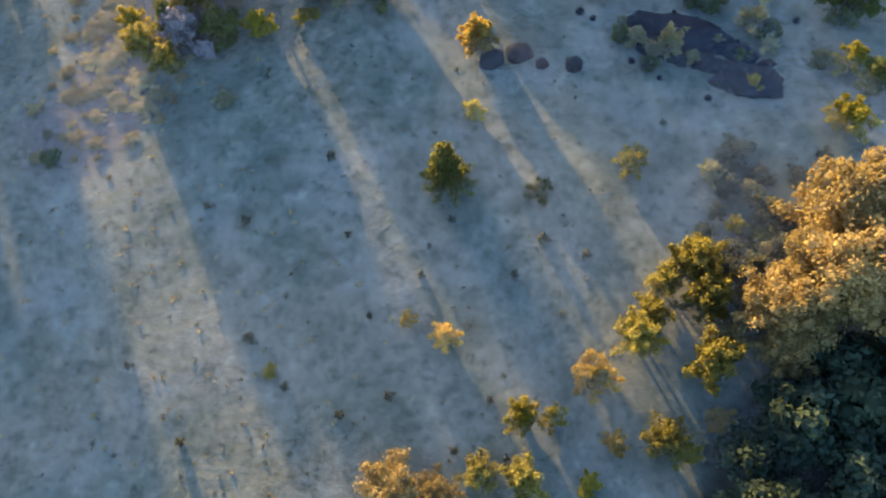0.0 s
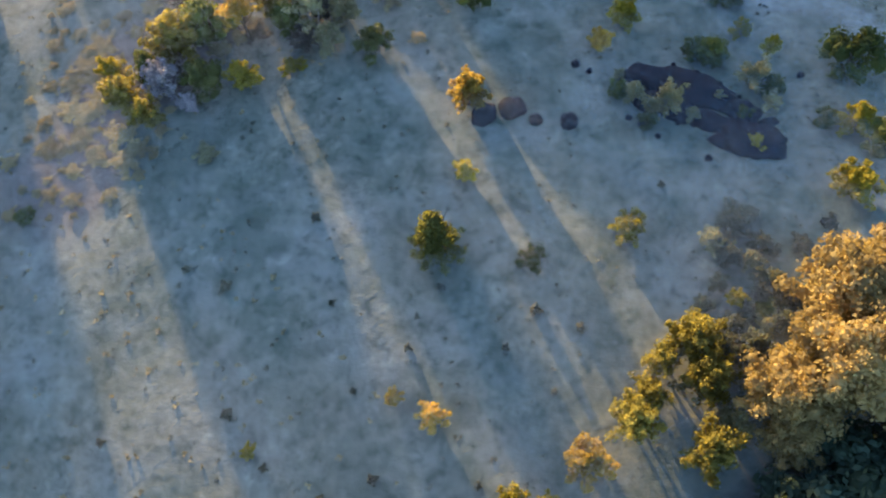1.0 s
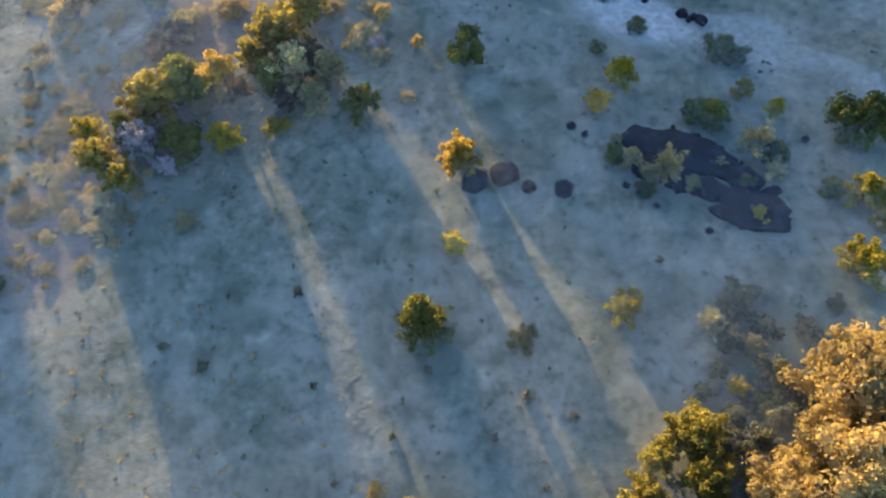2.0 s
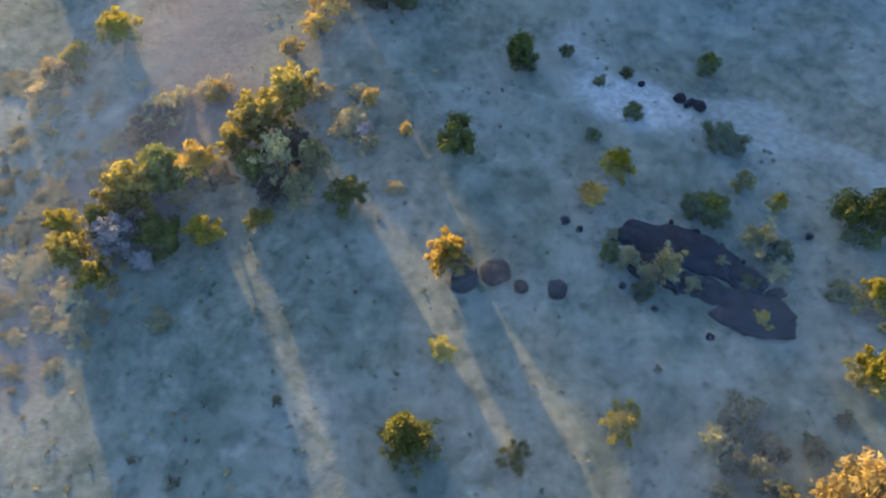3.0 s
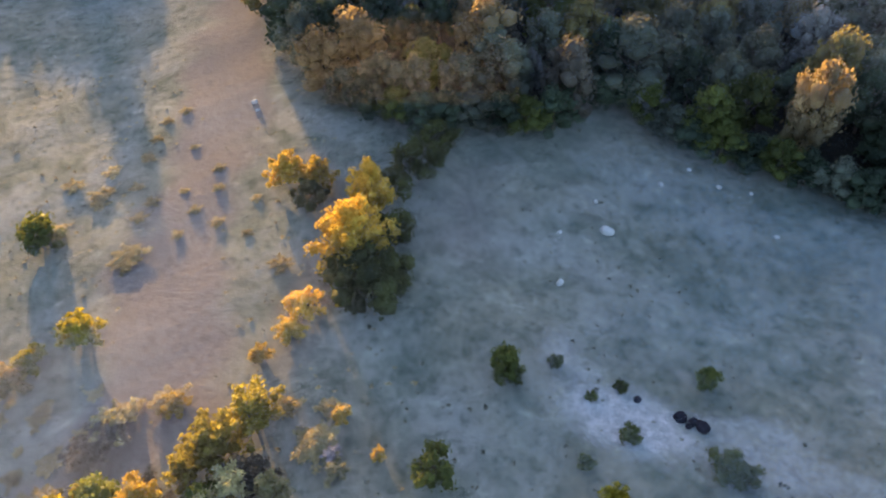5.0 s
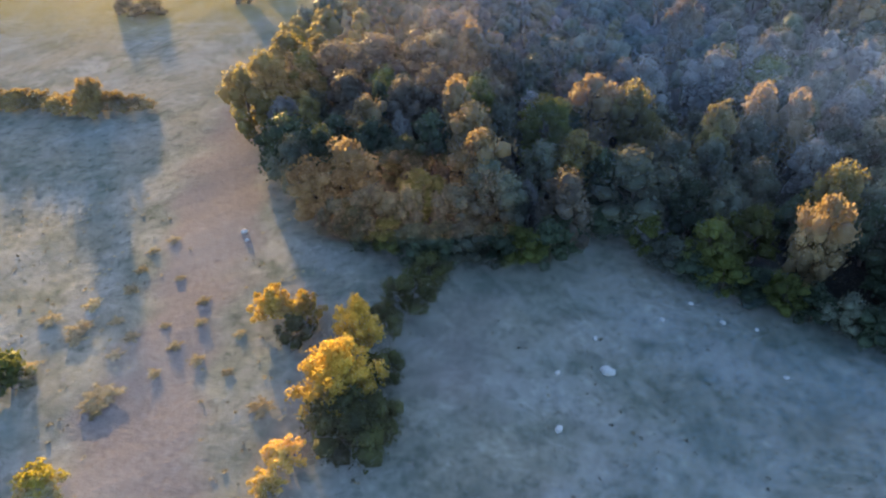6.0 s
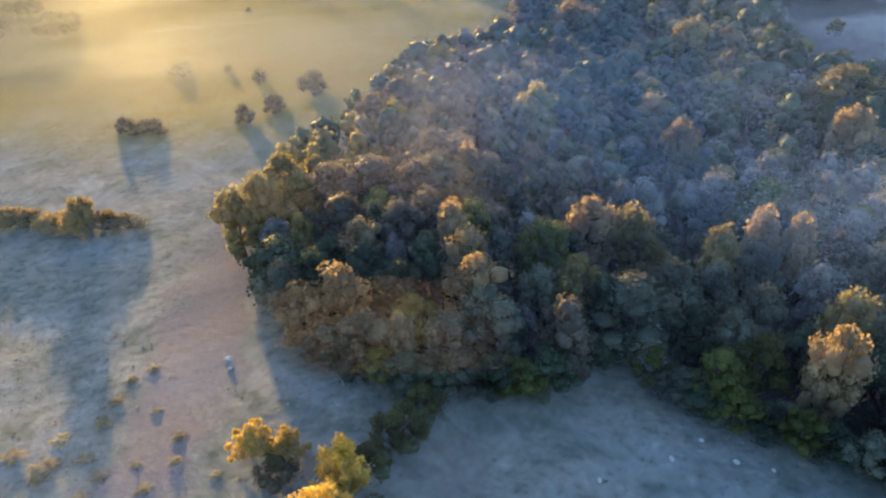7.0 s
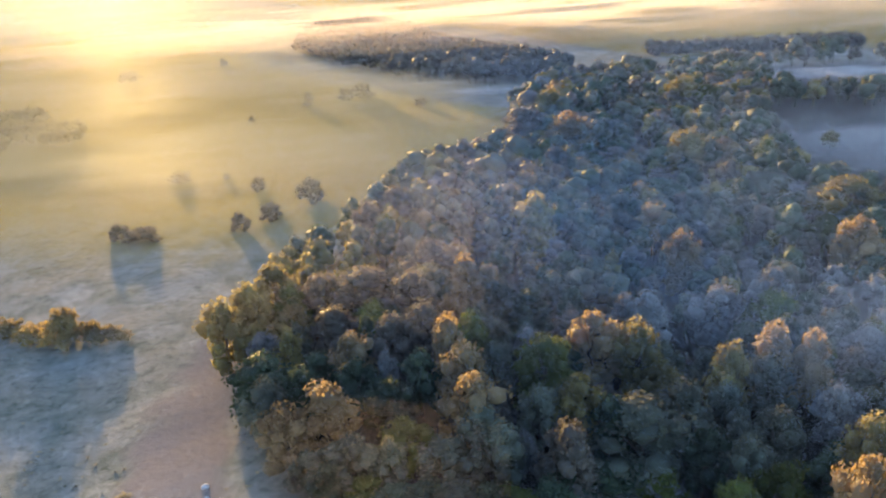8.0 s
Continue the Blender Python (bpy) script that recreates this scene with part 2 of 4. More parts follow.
idx = np.arange(nx * ny).reshape(ny, nx)
quads = np.stack([idx[:-1, :-1], idx[:-1, 1:], idx[1:, 1:], idx[1:, :-1]], -1).reshape(-1, 4)
gme = mesh_from("ground", np.stack([gx.ravel(), gy.ravel(), height(gx, gy).ravel()], -1).tolist(), quads.tolist(), True)
wob = 1.2 * np.sin(0.35 * gx + 0.2 * gy) + 0.9 * np.sin(0.6 * gy - 0.3 * gx)
for name, values in (
    ("bare", np.maximum(line_mask(gx + wob, gy, TRACK, 5.5), 0.5 * line_mask(gx, gy + wob, [(-24, 66), (-22, 78), (-20, 92), (-26, 104)], 3)) + 0.62 * np.exp(-(((gx + 6) / 11) ** 2) - ((gy - 97) / 14) ** 2)),
    ("pale", np.maximum(0.66 * line_mask(gx + 0.6 * wob, gy + 0.8 * wob, ASH, 2.2), 1.08 * np.exp(-(((gx - 10.5) / 8.5) ** 2) - ((gy - 71.6 + 0.2 * (gx - 10)) / 5.2) ** 2) + 0.5 * np.exp(-(((gx - 28) / 9) ** 2) - ((gy - 66 + 0.3 * (gx - 28)) / 3.5) ** 2))),
    # leaf litter, near black so that it also paints the shade under trees
    ("litter_shade", np.maximum(sum(np.where(inside(gx + wob + dx, gy + wob + dy, FOREST), 0.25, 0) for dx, dy in ((0, -6), (4, -3), (-4, -3), (0, -1))) ** 2, 0.9 * sum(np.where(inside(gx + 0.3 * wob + dx, gy + 0.3 * wob + dy, GROVE_SHADE), 0.25, 0) for dx, dy in ((-1, 1), (-2, 0), (0, 0), (0, 2))))),
    # the low sun's gold is painted into the far grass
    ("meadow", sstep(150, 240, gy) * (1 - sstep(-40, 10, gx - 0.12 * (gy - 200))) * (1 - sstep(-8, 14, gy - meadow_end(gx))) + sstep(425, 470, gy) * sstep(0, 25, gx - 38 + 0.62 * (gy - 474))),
):
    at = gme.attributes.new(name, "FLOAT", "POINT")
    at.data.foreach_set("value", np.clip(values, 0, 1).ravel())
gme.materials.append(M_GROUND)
ground = tagged(new("ground", gme), "dewy grey-green cattle pasture with dusty bare patches", "ground", kind="structure")


# ---- plant pieces ----
rng = np.random.default_rng(7)
ICO = bmesh.new()
bmesh.ops.create_icosphere(ICO, subdivisions=1, radius=1)
ICO_V = np.array([v.co[:] for v in ICO.verts])
ICO_F = np.array([[v.index for v in f.verts] for f in ICO.faces])
ICO.free()


def unit(n):
    v = rng.normal(size=(n, 3))
    return v / np.linalg.norm(v, axis=1, keepdims=True)


def leaves_on(centre, radius, count, size, lean=0.55, near=0.72, far=1.3):
    """Pointed leaf sprays scattered over one clump; corners and faces."""
    out = unit(count)
    out[:, 2] = np.where(out[:, 2] < -0.35, -out[:, 2], out[:, 2])
    place = centre + out * radius * rng.uniform(near, far, (count, 1))
    nrm = out * lean + unit(count) * (1 - lean * 0.5)
    side = np.cross(nrm, unit(count))
    side /= np.linalg.norm(side, axis=1, keepdims=True) + 1e-9
    up = np.cross(side, nrm)
    up /= np.linalg.norm(up, axis=1, keepdims=True) + 1e-9
    s = size * rng.uniform(0.6, 1.4, (count, 1))
    corners = np.stack([place - up * s, place + side * s * 0.62, place + up * s * 1.1, place - side * s * 0.62], 1).reshape(-1, 3)
    return corners, np.arange(count * 4).reshape(-1, 4)


def crown_data(width, tall, base, lumps, per, size, cone=0.0, core=True, flat=1.0):
    """A crown as clumps of leaf sprays round an uneven core."""
    V, F, n = [], [], 0
    for i in range(lumps):
        u = (i + rng.uniform(0.2, 0.8)) / lumps
        ang = i * 2.399 + rng.uniform(-0.5, 0.5)
        zz = base + (tall - base) * (0.12 + 0.76 * u)
        if cone:
            rad = 0.5 * width * (1 - u) ** cone * 0.78
        else:
            rad = 0.5 * width * math.sqrt(max(0.02, 1 - (2 * abs(u - 0.38)) ** 2 * 0.62)) * rng.uniform(0.12, 0.95) ** 0.6 * (1 if u < 0.85 else 0.5)
        r = width * rng.uniform(0.10, 0.23) * (1 - 0.45 * u if cone else 1)
        c = np.array([math.cos(ang) * rad, math.sin(ang) * rad, zz])
        if core:
            bump = 1 + 0.25 * rng.uniform(-1, 1, (len(ICO_V), 1))
            V.append(c + ICO_V * bump * r * 0.76 * np.array([1, 1, 0.85 * flat]))
            F += (ICO_F + n).tolist()
            n += len(ICO_V)
        lv, lf = leaves_on(c, r, per, size, 0.75, 0.82, 1.14)
        V.append(lv)
        F += (lf + n).tolist()
        n += len(lv)
    return np.concatenate(V), F


def spray_data(width, tall, base, limbs, per, size, cone=0.0):
    """A ragged open crown: pointed sprays of leaves along limbs that reach out at all slopes."""
    V, F, n = [], [], 0
    for k in range(limbs):
        a = k * 2.399 + rng.uniform(-0.4, 0.4)
        up = (k + rng.uniform(0, 1)) / limbs
        reach = 0.5 * width * ((1 - up) ** 0.8 if cone else math.sqrt(max(0.03, 1 - up ** 2.2))) * rng.uniform(0.5, 1.2)
        tip = np.array([math.cos(a) * reach, math.sin(a) * reach, base + (tall - base) * (0.22 + 0.74 * up) * rng.uniform(0.86, 1.06)])
        foot = np.array([0, 0, base + (tall - base) * (0.1 + 0.45 * up)])
        if cone:
            tip = np.array([math.cos(a), math.sin(a), 0]) * 0.5 * width * (1 - up) ** cone * rng.uniform(0.8, 1.1) + np.array([0, 0, base + (tall - base) * (0.04 + 0.92 * up)])
            foot = np.array([0, 0, tip[2] + 0.06 * tall])
        for u, fat in ((0.42, 0.09), (0.7, 0.075), (0.95, 0.05)) if cone else ((0.42, 0.135), (0.7, 0.115), (0.95, 0.075)):
            c = foot + (tip - foot) * u + rng.normal(size=3) * 0.02 * width
            r = width * fat * rng.uniform(0.75, 1.3)
            V.append(c + ICO_V * (1 + 0.3 * rng.uniform(-1, 1, (len(ICO_V), 1))) * r * 0.62)
            F += (ICO_F + n).tolist()
            n += len(ICO_V)
            lv, lf = leaves_on(c, r, per, size)
            V.append(lv)
            F += (lf + n).tolist()
            n += len(lv)
    return np.concatenate(V), F


def tube(points, radii, sides=7):
    V, F = [], []
    for i, (p, r) in enumerate(zip(points, radii)):
        for k in range(sides):
            a = 2 * math.pi * k / sides
            V.append((p[0] + r * math.cos(a), p[1] + r * math.sin(a), p[2]))
        if i:
            for k in range(sides):
                a, b = (i - 1) * sides, i * sides
                F.append((a + k, a + (k + 1) % sides, b + (k + 1) % sides, b + k))
    F.append(tuple(range((len(points) - 1) * sides, len(points) * sides)))
    return V, F


def part(name, me, mat, parent, label=""):
    if not me.materials:
        me.materials.append(mat)
    ob = new(name, me)
    ob.parent = parent
    return tagged(ob, label)


def plant(name, leaf, label, category, width, tall, base, lumps, per, size, cone=0.0, stems=1, group="", bark=None, bare=0, spray=False):
    """One plant with its trunk or stems, limbs and crown, far off until it is copied to its places."""
    root = new(name)
    root.empty_display_size = 0.2
    tagged(root, label, category, group)
    bark = bark or M_BARK
    for s in range(stems):
        a = s * 2.4 + rng.uniform(0, 1)
        off = 0 if stems == 1 else 0.06 * width
        lean = rng.uniform(-0.05, 0.05, 2) * tall + (0 if stems == 1 else 0.18 * width) * np.array([math.cos(a), math.sin(a)])
        r0 = 0.022 * tall + 0.03
        pts = [(off * math.cos(a) + lean[0] * u, off * math.sin(a) + lean[1] * u, -0.25 + (0.25 + 0.72 * tall) * u) for u in (0, 0.06, 0.3, 0.6, 1)]
        bole = part("trunk" if stems == 1 else "stem", mesh_from("stem", *tube(pts, [r0 * 1.7, r0 * 1.15, r0, r0 * 0.7, r0 * 0.25])), bark, root)
    for k in range(4 + bare):
        a = k * 2.4 + rng.uniform(0, 1)
        z0 = tall * rng.uniform(0.25, 0.5)
        ln = width * rng.uniform(0.25, 0.42)
        pts = [(math.cos(a) * ln * u, math.sin(a) * ln * u, z0 + (tall * 0.42) * u ** 1.3 + 0.05 * ln * math.sin(5 * u)) for u in (0, 0.35, 0.7, 1)]
        r0 = 0.012 * tall + 0.015
        part("limb", mesh_from("limb", *tube(pts, [r0, r0 * 0.75, r0 * 0.5, r0 * 0.2], 5)), bark, bole)
    if spray:
        v, f = spray_data(width, tall, base, lumps, per, size, cone)
    else:
        v, f = crown_data(width, tall, base, lumps, per, size, cone, core=bare == 0)
    part("crown", mesh_from("crown", v.tolist(), f, True), LEAF[leaf], root)
    return root


def spread(proto, rows, native_w, native_h):
    """Set the first plant at the first row and copies at the others; rows of x, y, width, height."""
    made = []
    for i, (x, y, w, h) in enumerate(rows):
        m = pose(x, y, gz(x, y), 0, 0, (x * 37 + y * 91) % 360) @ Matrix.Diagonal((w / native_w, w / native_w, h / native_h, 1))
        if i:
            made.append(copy_thing(proto[i % len(proto)], m))
        else:
            made.append(proto[0])
            first = m
    proto[0].matrix_basis = first
    for p in proto[1:]:
        for o in (*p.children_recursive, p):
            bpy.data.objects.remove(o)
    return made


def stand(name, leaf, label, category, rows, width, tall, kinds=2, **kw):
    """Several plants of one kind, in a few shapes, at their places."""
    protos = [plant(name, leaf, label, category, width, tall, **kw) for _ in range(min(kinds, len(rows)))]
    return spread(protos, rows, width, tall)


SHRUB = dict(base=0.0, lumps=17, per=32, size=0.125, stems=3, spray=True)

BUSH = dict(base=0.0, lumps=22, per=44, size=0.13, stems=3)

# ---- pasture: shrubs and small trees ----
stand("yellow_shrub", "yellow", "yellow-green leafy shrub standing in the pasture grass", "shrub", [
    (-5.5, 42.2, 2.4, 1.9), (9.1, 37.1, 3.4, 2.0), (0.1, 13.6, 3.1, 3.1), (2.5, 13.8, 2.3, 2.3), (-20.7, 16.2, 1.4, 1.0), (5.2, 9.0, 2.0, 1.6),
    (12.6, 11.8, 2.3, 1.6), (-41.3, 51.6, 3.4, 3.8), (-28.0, 51.8, 3.5, 3.4), (-23.7, 53.9, 2.7, 1.0), (9.2, 61.9, 3.4, 3.0), (20.8, 61.5, 2.2, 2.2),
    (23.3, 58.7, 1.8, 2.9), (29.8, 49.7, 3.7, 3.0), (28.3, 42.4, 4.4, 3.2), (20.6, 47.0, 1.9, 1.3), (-43.3, 75.9, 5.0, 3.5), (-47.4, 72.3, 4.0, 2.4), (17.5, 31.1, 1.8, 1.8)],
    3.0, 2.4, group="yellow shrubs of the pasture", **SHRUB)
stand("orange_shrub", "orange", "orange-yellow sunlit shrub in the pasture grass", "shrub", [
    (-9.7, 21.1, 1.7, 1.4), (-6.4, 19.8, 2.7, 2.1), (5.6, 17.5, 4.1, 2.5), (7.2, 12.1, 2.1, 1.7), (14.9, 14.2, 2.8, 2.2), (-5.7, 50.8, 4.2, 4.1), (6.7, 58.3, 2.6, 2.6),
    (-11.1, 64.8, 1.5, 1.5), (-28.0, 101.0, 5.2, 4.0), (-24.2, 100.4, 5.2, 3.8), (-21.6, 80.8, 4.5, 2.3), (-22.2, 77.6, 3.5, 1.8), (-24.5, 74.5, 2.6, 1.6), (-15.1, 68.3, 2.1, 1.9), (-31.1, 68.5, 3.0, 1.5)],
    3.0, 2.4, group="orange shrubs of the pasture", **SHRUB)
stand("olive_tree", "olive", "small olive-green tree of the hedgerow, sunlit on top", "tree", [
    (13.7, 27.0, 4.8, 4.8), (11.3, 25.4, 3.6, 3.6), (9.1, 20.4, 4.3, 4.3), (10.1, 22.6, 3.7, 3.4), (14.4, 23.9, 4.7, 4.7), (14.4, 18.3, 5.0, 5.0), (10.8, 12.6, 3.8, 3.1), (0.5, 8.8, 3.9, 3.1),
    (-2.8, 9.2, 3.3, 2.6), (-22.6, 67.1, 6.1, 5.5), (-25.2, 63.6, 6.0, 5.4), (-27.0, 61.2, 3.6, 4.4), (-35.4, 55.4, 6.3, 5.6), (-36.5, 46.5, 3.4, 4.4), (-39.3, 48.8, 3.8, 4.6)],
    4.6, 4.2, group="small olive trees of the hedgerow", base=0.2, lumps=20, per=30, size=0.15, stems=2, spray=True)
stand("dark_shrub", "green", "dark green rounded shrub in the shaded pasture", "shrub", [
    (-15.5, 56.3, 3.7, 3.3), (-6.0, 63.3, 3.9, 3.9), (-0.4, 74.7, 3.8, 3.8), (18.8, 76.4, 2.6, 2.6), (17.4, 57.6, 3.5, 2.8), (30.5, 57.3, 5.5, 4.4), (27.2, 50.0, 2.4, 1.9), (-46.1, 35.9, 2.1, 1.3),
    (-37.5, 52.0, 3.2, 4.4), (19.0, 66.9, 3.4, 1.7), (-31.8, 50.9, 4.4, 4.2), (-32.7, 57.4, 5.4, 5.2), (0.9, 34.1, 2.5, 1.0), (20.0, 30.1, 2.6, 1.3), (-54.3, 89.0, 5.6, 3.9), (-24.6, 58.8, 3.4, 3.8), (31.4, 47.6, 4.4, 3.0)],
    3.4, 2.8, kinds=4, group="dark green shrubs", **BUSH)
stand("low_shrub", "green", "low dark green shrub among pale soil and stones", "shrub", [
    (8.4, 52.6, 2.0, 1.3), (6.9, 66.1, 1.5, 0.9), (10.6, 75.0, 1.4, 0.8), (7.7, 73.5, 1.2, 0.7), (4.3, 77.0, 1.5, 1.0), (16.0, 58.3, 2.7, 1.9), (20.2, 66.4, 2.9, 1.5), (11.0, 49.0, 1.8, 1.2), (22.8, 53.6, 2.6, 1.7), (20.0, 50.6, 1.5, 1.0), (10.9, 69.5, 2.0, 1.0)],
    2.4, 1.6, kinds=3, group="low dark shrubs", **BUSH)
stand("pale_shrub", "pale", "pale grey-green sparse shrub with whitish stems", "shrub", [
    (13.0, 51.3, 4.0, 3), (9.8, 52.1, 3.0, 2.1), (21.2, 54.4, 4.3, 2.6), (-19.2, 60.1, 4.7, 3.8), (-22.3, 59.8, 5.6, 4.6), (-16.5, 66.0, 5.2, 1), (-14.6, 63.2, 3.0, 1), (-20.3, 56.8, 4.4, 3), (-36.0, 65.8, 4.8, 2.4), (16.2, 20.5, 3.8, 3.4), (13.0, 12.8, 2.7, 1), (24.3, 10.0, 4.5, 3.6), (16.3, 36.0, 2.4, 1.7), (-29.8, 57.9, 3.1, 0.8), (11.6, 50.2, 2.2, 1.6), (15.2, 50.0, 2.0, 1.5), (17.9, 52.6, 1.6, 1), (8.6, 54.6, 1.6, 1.1), (22.6, 51.8, 2.4, 1.6), (-30.2, 43.4, 3.2, 0.7)],
    3.8, 2.8, base=0.1, lumps=15, per=22, size=0.13, stems=3, bark=M_PALE_BARK, bare=5, spray=True, group="pale shrubs")
stand("bare_shrub", "white", "leafless shrub with a haze of whitish twigs", "shrub", [(-35.6, 50.4, 4.2, 4.6), (-33.0, 48.6, 2.2, 2.4), (-15.3, 64.6, 2.0, 1.0)],
    3.4, 3.0, base=0.1, lumps=20, per=30, size=0.11, stems=3, bark=M_PALE_BARK, bare=6, spray=True, group="whitish bare shrubs")
stand("tan_tree", "tan", "broad tree with dry tan-orange foliage in low sun", "tree", [
    (24.8, 30.6, 10.0, 9.5), (19.6, 22.7, 7.1, 7.6), (23.4, 24.2, 9.5, 10.0), (20.1, 19.6, 5.2, 4.7), (-9.4, 7.3, 5.7, 4.0), (-6.1, 7.3, 4.0, 2.8)],
    9.0, 9.0, base=1.2, lumps=46, per=60, size=0.17, spray=True, group="dry tan trees")
stand("gold_tree", "orange", "golden-leaved tree beside the dusty track", "tree", [(-17.4, 88.7, 8.6, 8.0), (-16.6, 95.9, 5.6, 7.6)], 8.0, 8.0, base=0.2, lumps=34, per=56, size=0.17, spray=True, group="golden trees by the track")
stand("conical_tree", "cone", "young conical olive-green tree alone in the grass", "tree", [(-7.3, 34.4, 5.8, 6.6)], 5.0, 5.6, kinds=1, base=0.0, lumps=44, per=40, size=0.12, cone=1.0, spray=True)
stand("high_crowned_tree", "orange", "slim golden tree with a high open crown in the hedgerow", "tree", [(-28.9, 57.8, 3.8, 5.8)], 4.0, 5.6, kinds=1, base=3.3, lumps=12, per=34, size=0.14, spray=True)
# Bushes right by the golden trees are added to imitate their shaded lower side.
stand("shaded_bush", "thicket", "dark green bush, in part standing for the shaded side of the golden trees", "shrub", [(-14.9, 83.6, 7.6, 4.2), (-16.8, 85.6, 6.0, 4.6), (-12.8, 85.4, 4.6, 3.6), (-13.6, 92.0, 4.4, 3.6), (-24.6, 97.6, 4.6, 2.6), (-12.8, 104.0, 6.0, 4.0), (-15.0, 99.6, 5.0, 3.4), (-10.8, 109.0, 5.4, 3.6)], 6.0, 4.0, kinds=3, base=0.0, lumps=24, per=60, size=0.17, stems=3, group="shaded bushes by the track")
stand("brown_shrub", "brown", "grey-brown half-dry bush of the hedge line", "shrub", [
    (-31.2, 60.2, 3.6, 0.8), (-33.1, 58.4, 3.4, 2.4), (-21.2, 61.0, 4.6, 3.7), (-37.3, 63.0, 4.2, 2.1), (-36.1, 65.0, 4.6, 2.3), (-28.6, 58.6, 3.4, 0.8), (-35.3, 52.2, 3.4, 2), (-22.8, 57.0, 3.2, 2.3),
    (-37.8, 53.3, 3.4, 2.1)],
    3.6, 2.8, group="brown bushes of the hedge", **SHRUB)
stand("dry_scrub", "straw", "low patch of straw-coloured dry scrub", "scrub", [
    (-45, 43.7, 3.6, 0.26), (-38.5, 42.7, 4, 0.26), (-42.8, 49.5, 3.7, 0.26), (-44.6, 38.4, 2.4, 0.26), (-42.2, 37.9, 2.3, 0.26), (-45.3, 53.6, 3.2, 0.26), (-51.1, 68.6, 5.4, 0.26), (-48.6, 69.8, 6.1, 2.1), (-45.4, 53.7, 4.6, 0.26), (-44.7, 56.3, 4.3, 0.26), (-45.6, 48.4, 3.6, 0.26), (-39.5, 45.3, 3.9, 0.26), (-37.2, 44, 3.3, 0.26)],
    3.4, 1.4, base=0.0, lumps=12, per=24, size=0.12, stems=3, group="dry scrub of the pasture", spray=True)
stand("track_scrub", "straw", "low dry scrub hugging the dusty ground by the track", "scrub", [
    (-51.1, 97.6, 3.9, 0.55), (-43.5, 86.4, 3.8, 0.3), (-51.5, 102, 3, 0.44), (-50.8, 96.1, 2.5, 0.39), (-43.3, 87.8, 4.6, 0.33), (-46.3, 115.2, 2, 0.28), (-53.6, 91, 2.8, 0.63), (-48.1, 108.8, 1.9, 0.28), (-47.9, 105, 2.5, 0.39), (-37.7, 103, 1.9, 0.3), (-36.6, 99.3, 1.8, 0.28), (-38.3, 95.3, 1.9, 0.3), (-34.9, 93.4, 2.2, 0.33), (-44.3, 96.8, 2.2, 0.33), (-31.4, 97.7, 1.8, 0.28), (-44.8, 93.8, 2.2, 0.33), (-39, 91.2, 1.9, 0.3), (-25.5, 86.8, 3, 0.47), (-40.8, 98.7, 1.5, 0.25), (-30.8, 91.6, 1.5, 0.25), (-42.4, 107.4, 1.5, 0.25), (-48.2, 112.9, 1.9, 0.3), (-47.3, 99.4, 2.2, 0.33), (-55.5, 99.1, 3, 0.47)],
    3.4, 1.4, base=0.0, lumps=12, per=24, size=0.12, stems=3, group="dry scrub by the track", spray=True)
# Dark-leaved trees added where only deep shade shows, to darken that corner.
stand("shade_tree", "dark", "dark green tree added to fill the deep shade under the tall tan trees", "tree", [
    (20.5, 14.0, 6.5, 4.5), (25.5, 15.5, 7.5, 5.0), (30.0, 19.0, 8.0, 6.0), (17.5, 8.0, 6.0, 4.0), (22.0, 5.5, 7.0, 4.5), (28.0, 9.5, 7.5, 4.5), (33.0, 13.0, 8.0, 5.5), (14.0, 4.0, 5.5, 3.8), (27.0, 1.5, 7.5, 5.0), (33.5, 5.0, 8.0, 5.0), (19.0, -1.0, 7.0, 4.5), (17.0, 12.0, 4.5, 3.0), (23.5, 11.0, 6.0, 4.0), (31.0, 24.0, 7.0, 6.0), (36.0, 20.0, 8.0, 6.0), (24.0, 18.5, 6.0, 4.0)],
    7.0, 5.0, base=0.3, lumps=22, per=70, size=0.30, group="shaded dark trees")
stand("hedge_tree", "tan", "hedgerow tree along the field boundary in the mist", "tree", [
    (-92.5, 155.4, 5.9, 3.6), (-88.0, 155.1, 5.3, 3.2), (-82.4, 153.1, 5.7, 3.4), (-76.2, 152.7, 8.3, 6.6), (-72.4, 154.5, 5.5, 3.3), (-68.9, 154.6, 3.8, 2.3), (-97.5, 156.0, 5.5, 3.5), (-103.0, 156.5, 6.5, 4.5), (-79.4, 153.8, 5.2, 2.8), (-85.2, 154.4, 5.4, 2.6), (-90.4, 155.6, 5.2, 2.4), (-95.2, 155.2, 4.8, 2.6), (-70.8, 153.6, 4.4, 2.2), (-66.8, 154.2, 3.2, 1.5)],
    6.0, 4.0, base=0.0, lumps=20, per=36, size=0.2, stems=2, group="hedgerow across the field", spray=True)
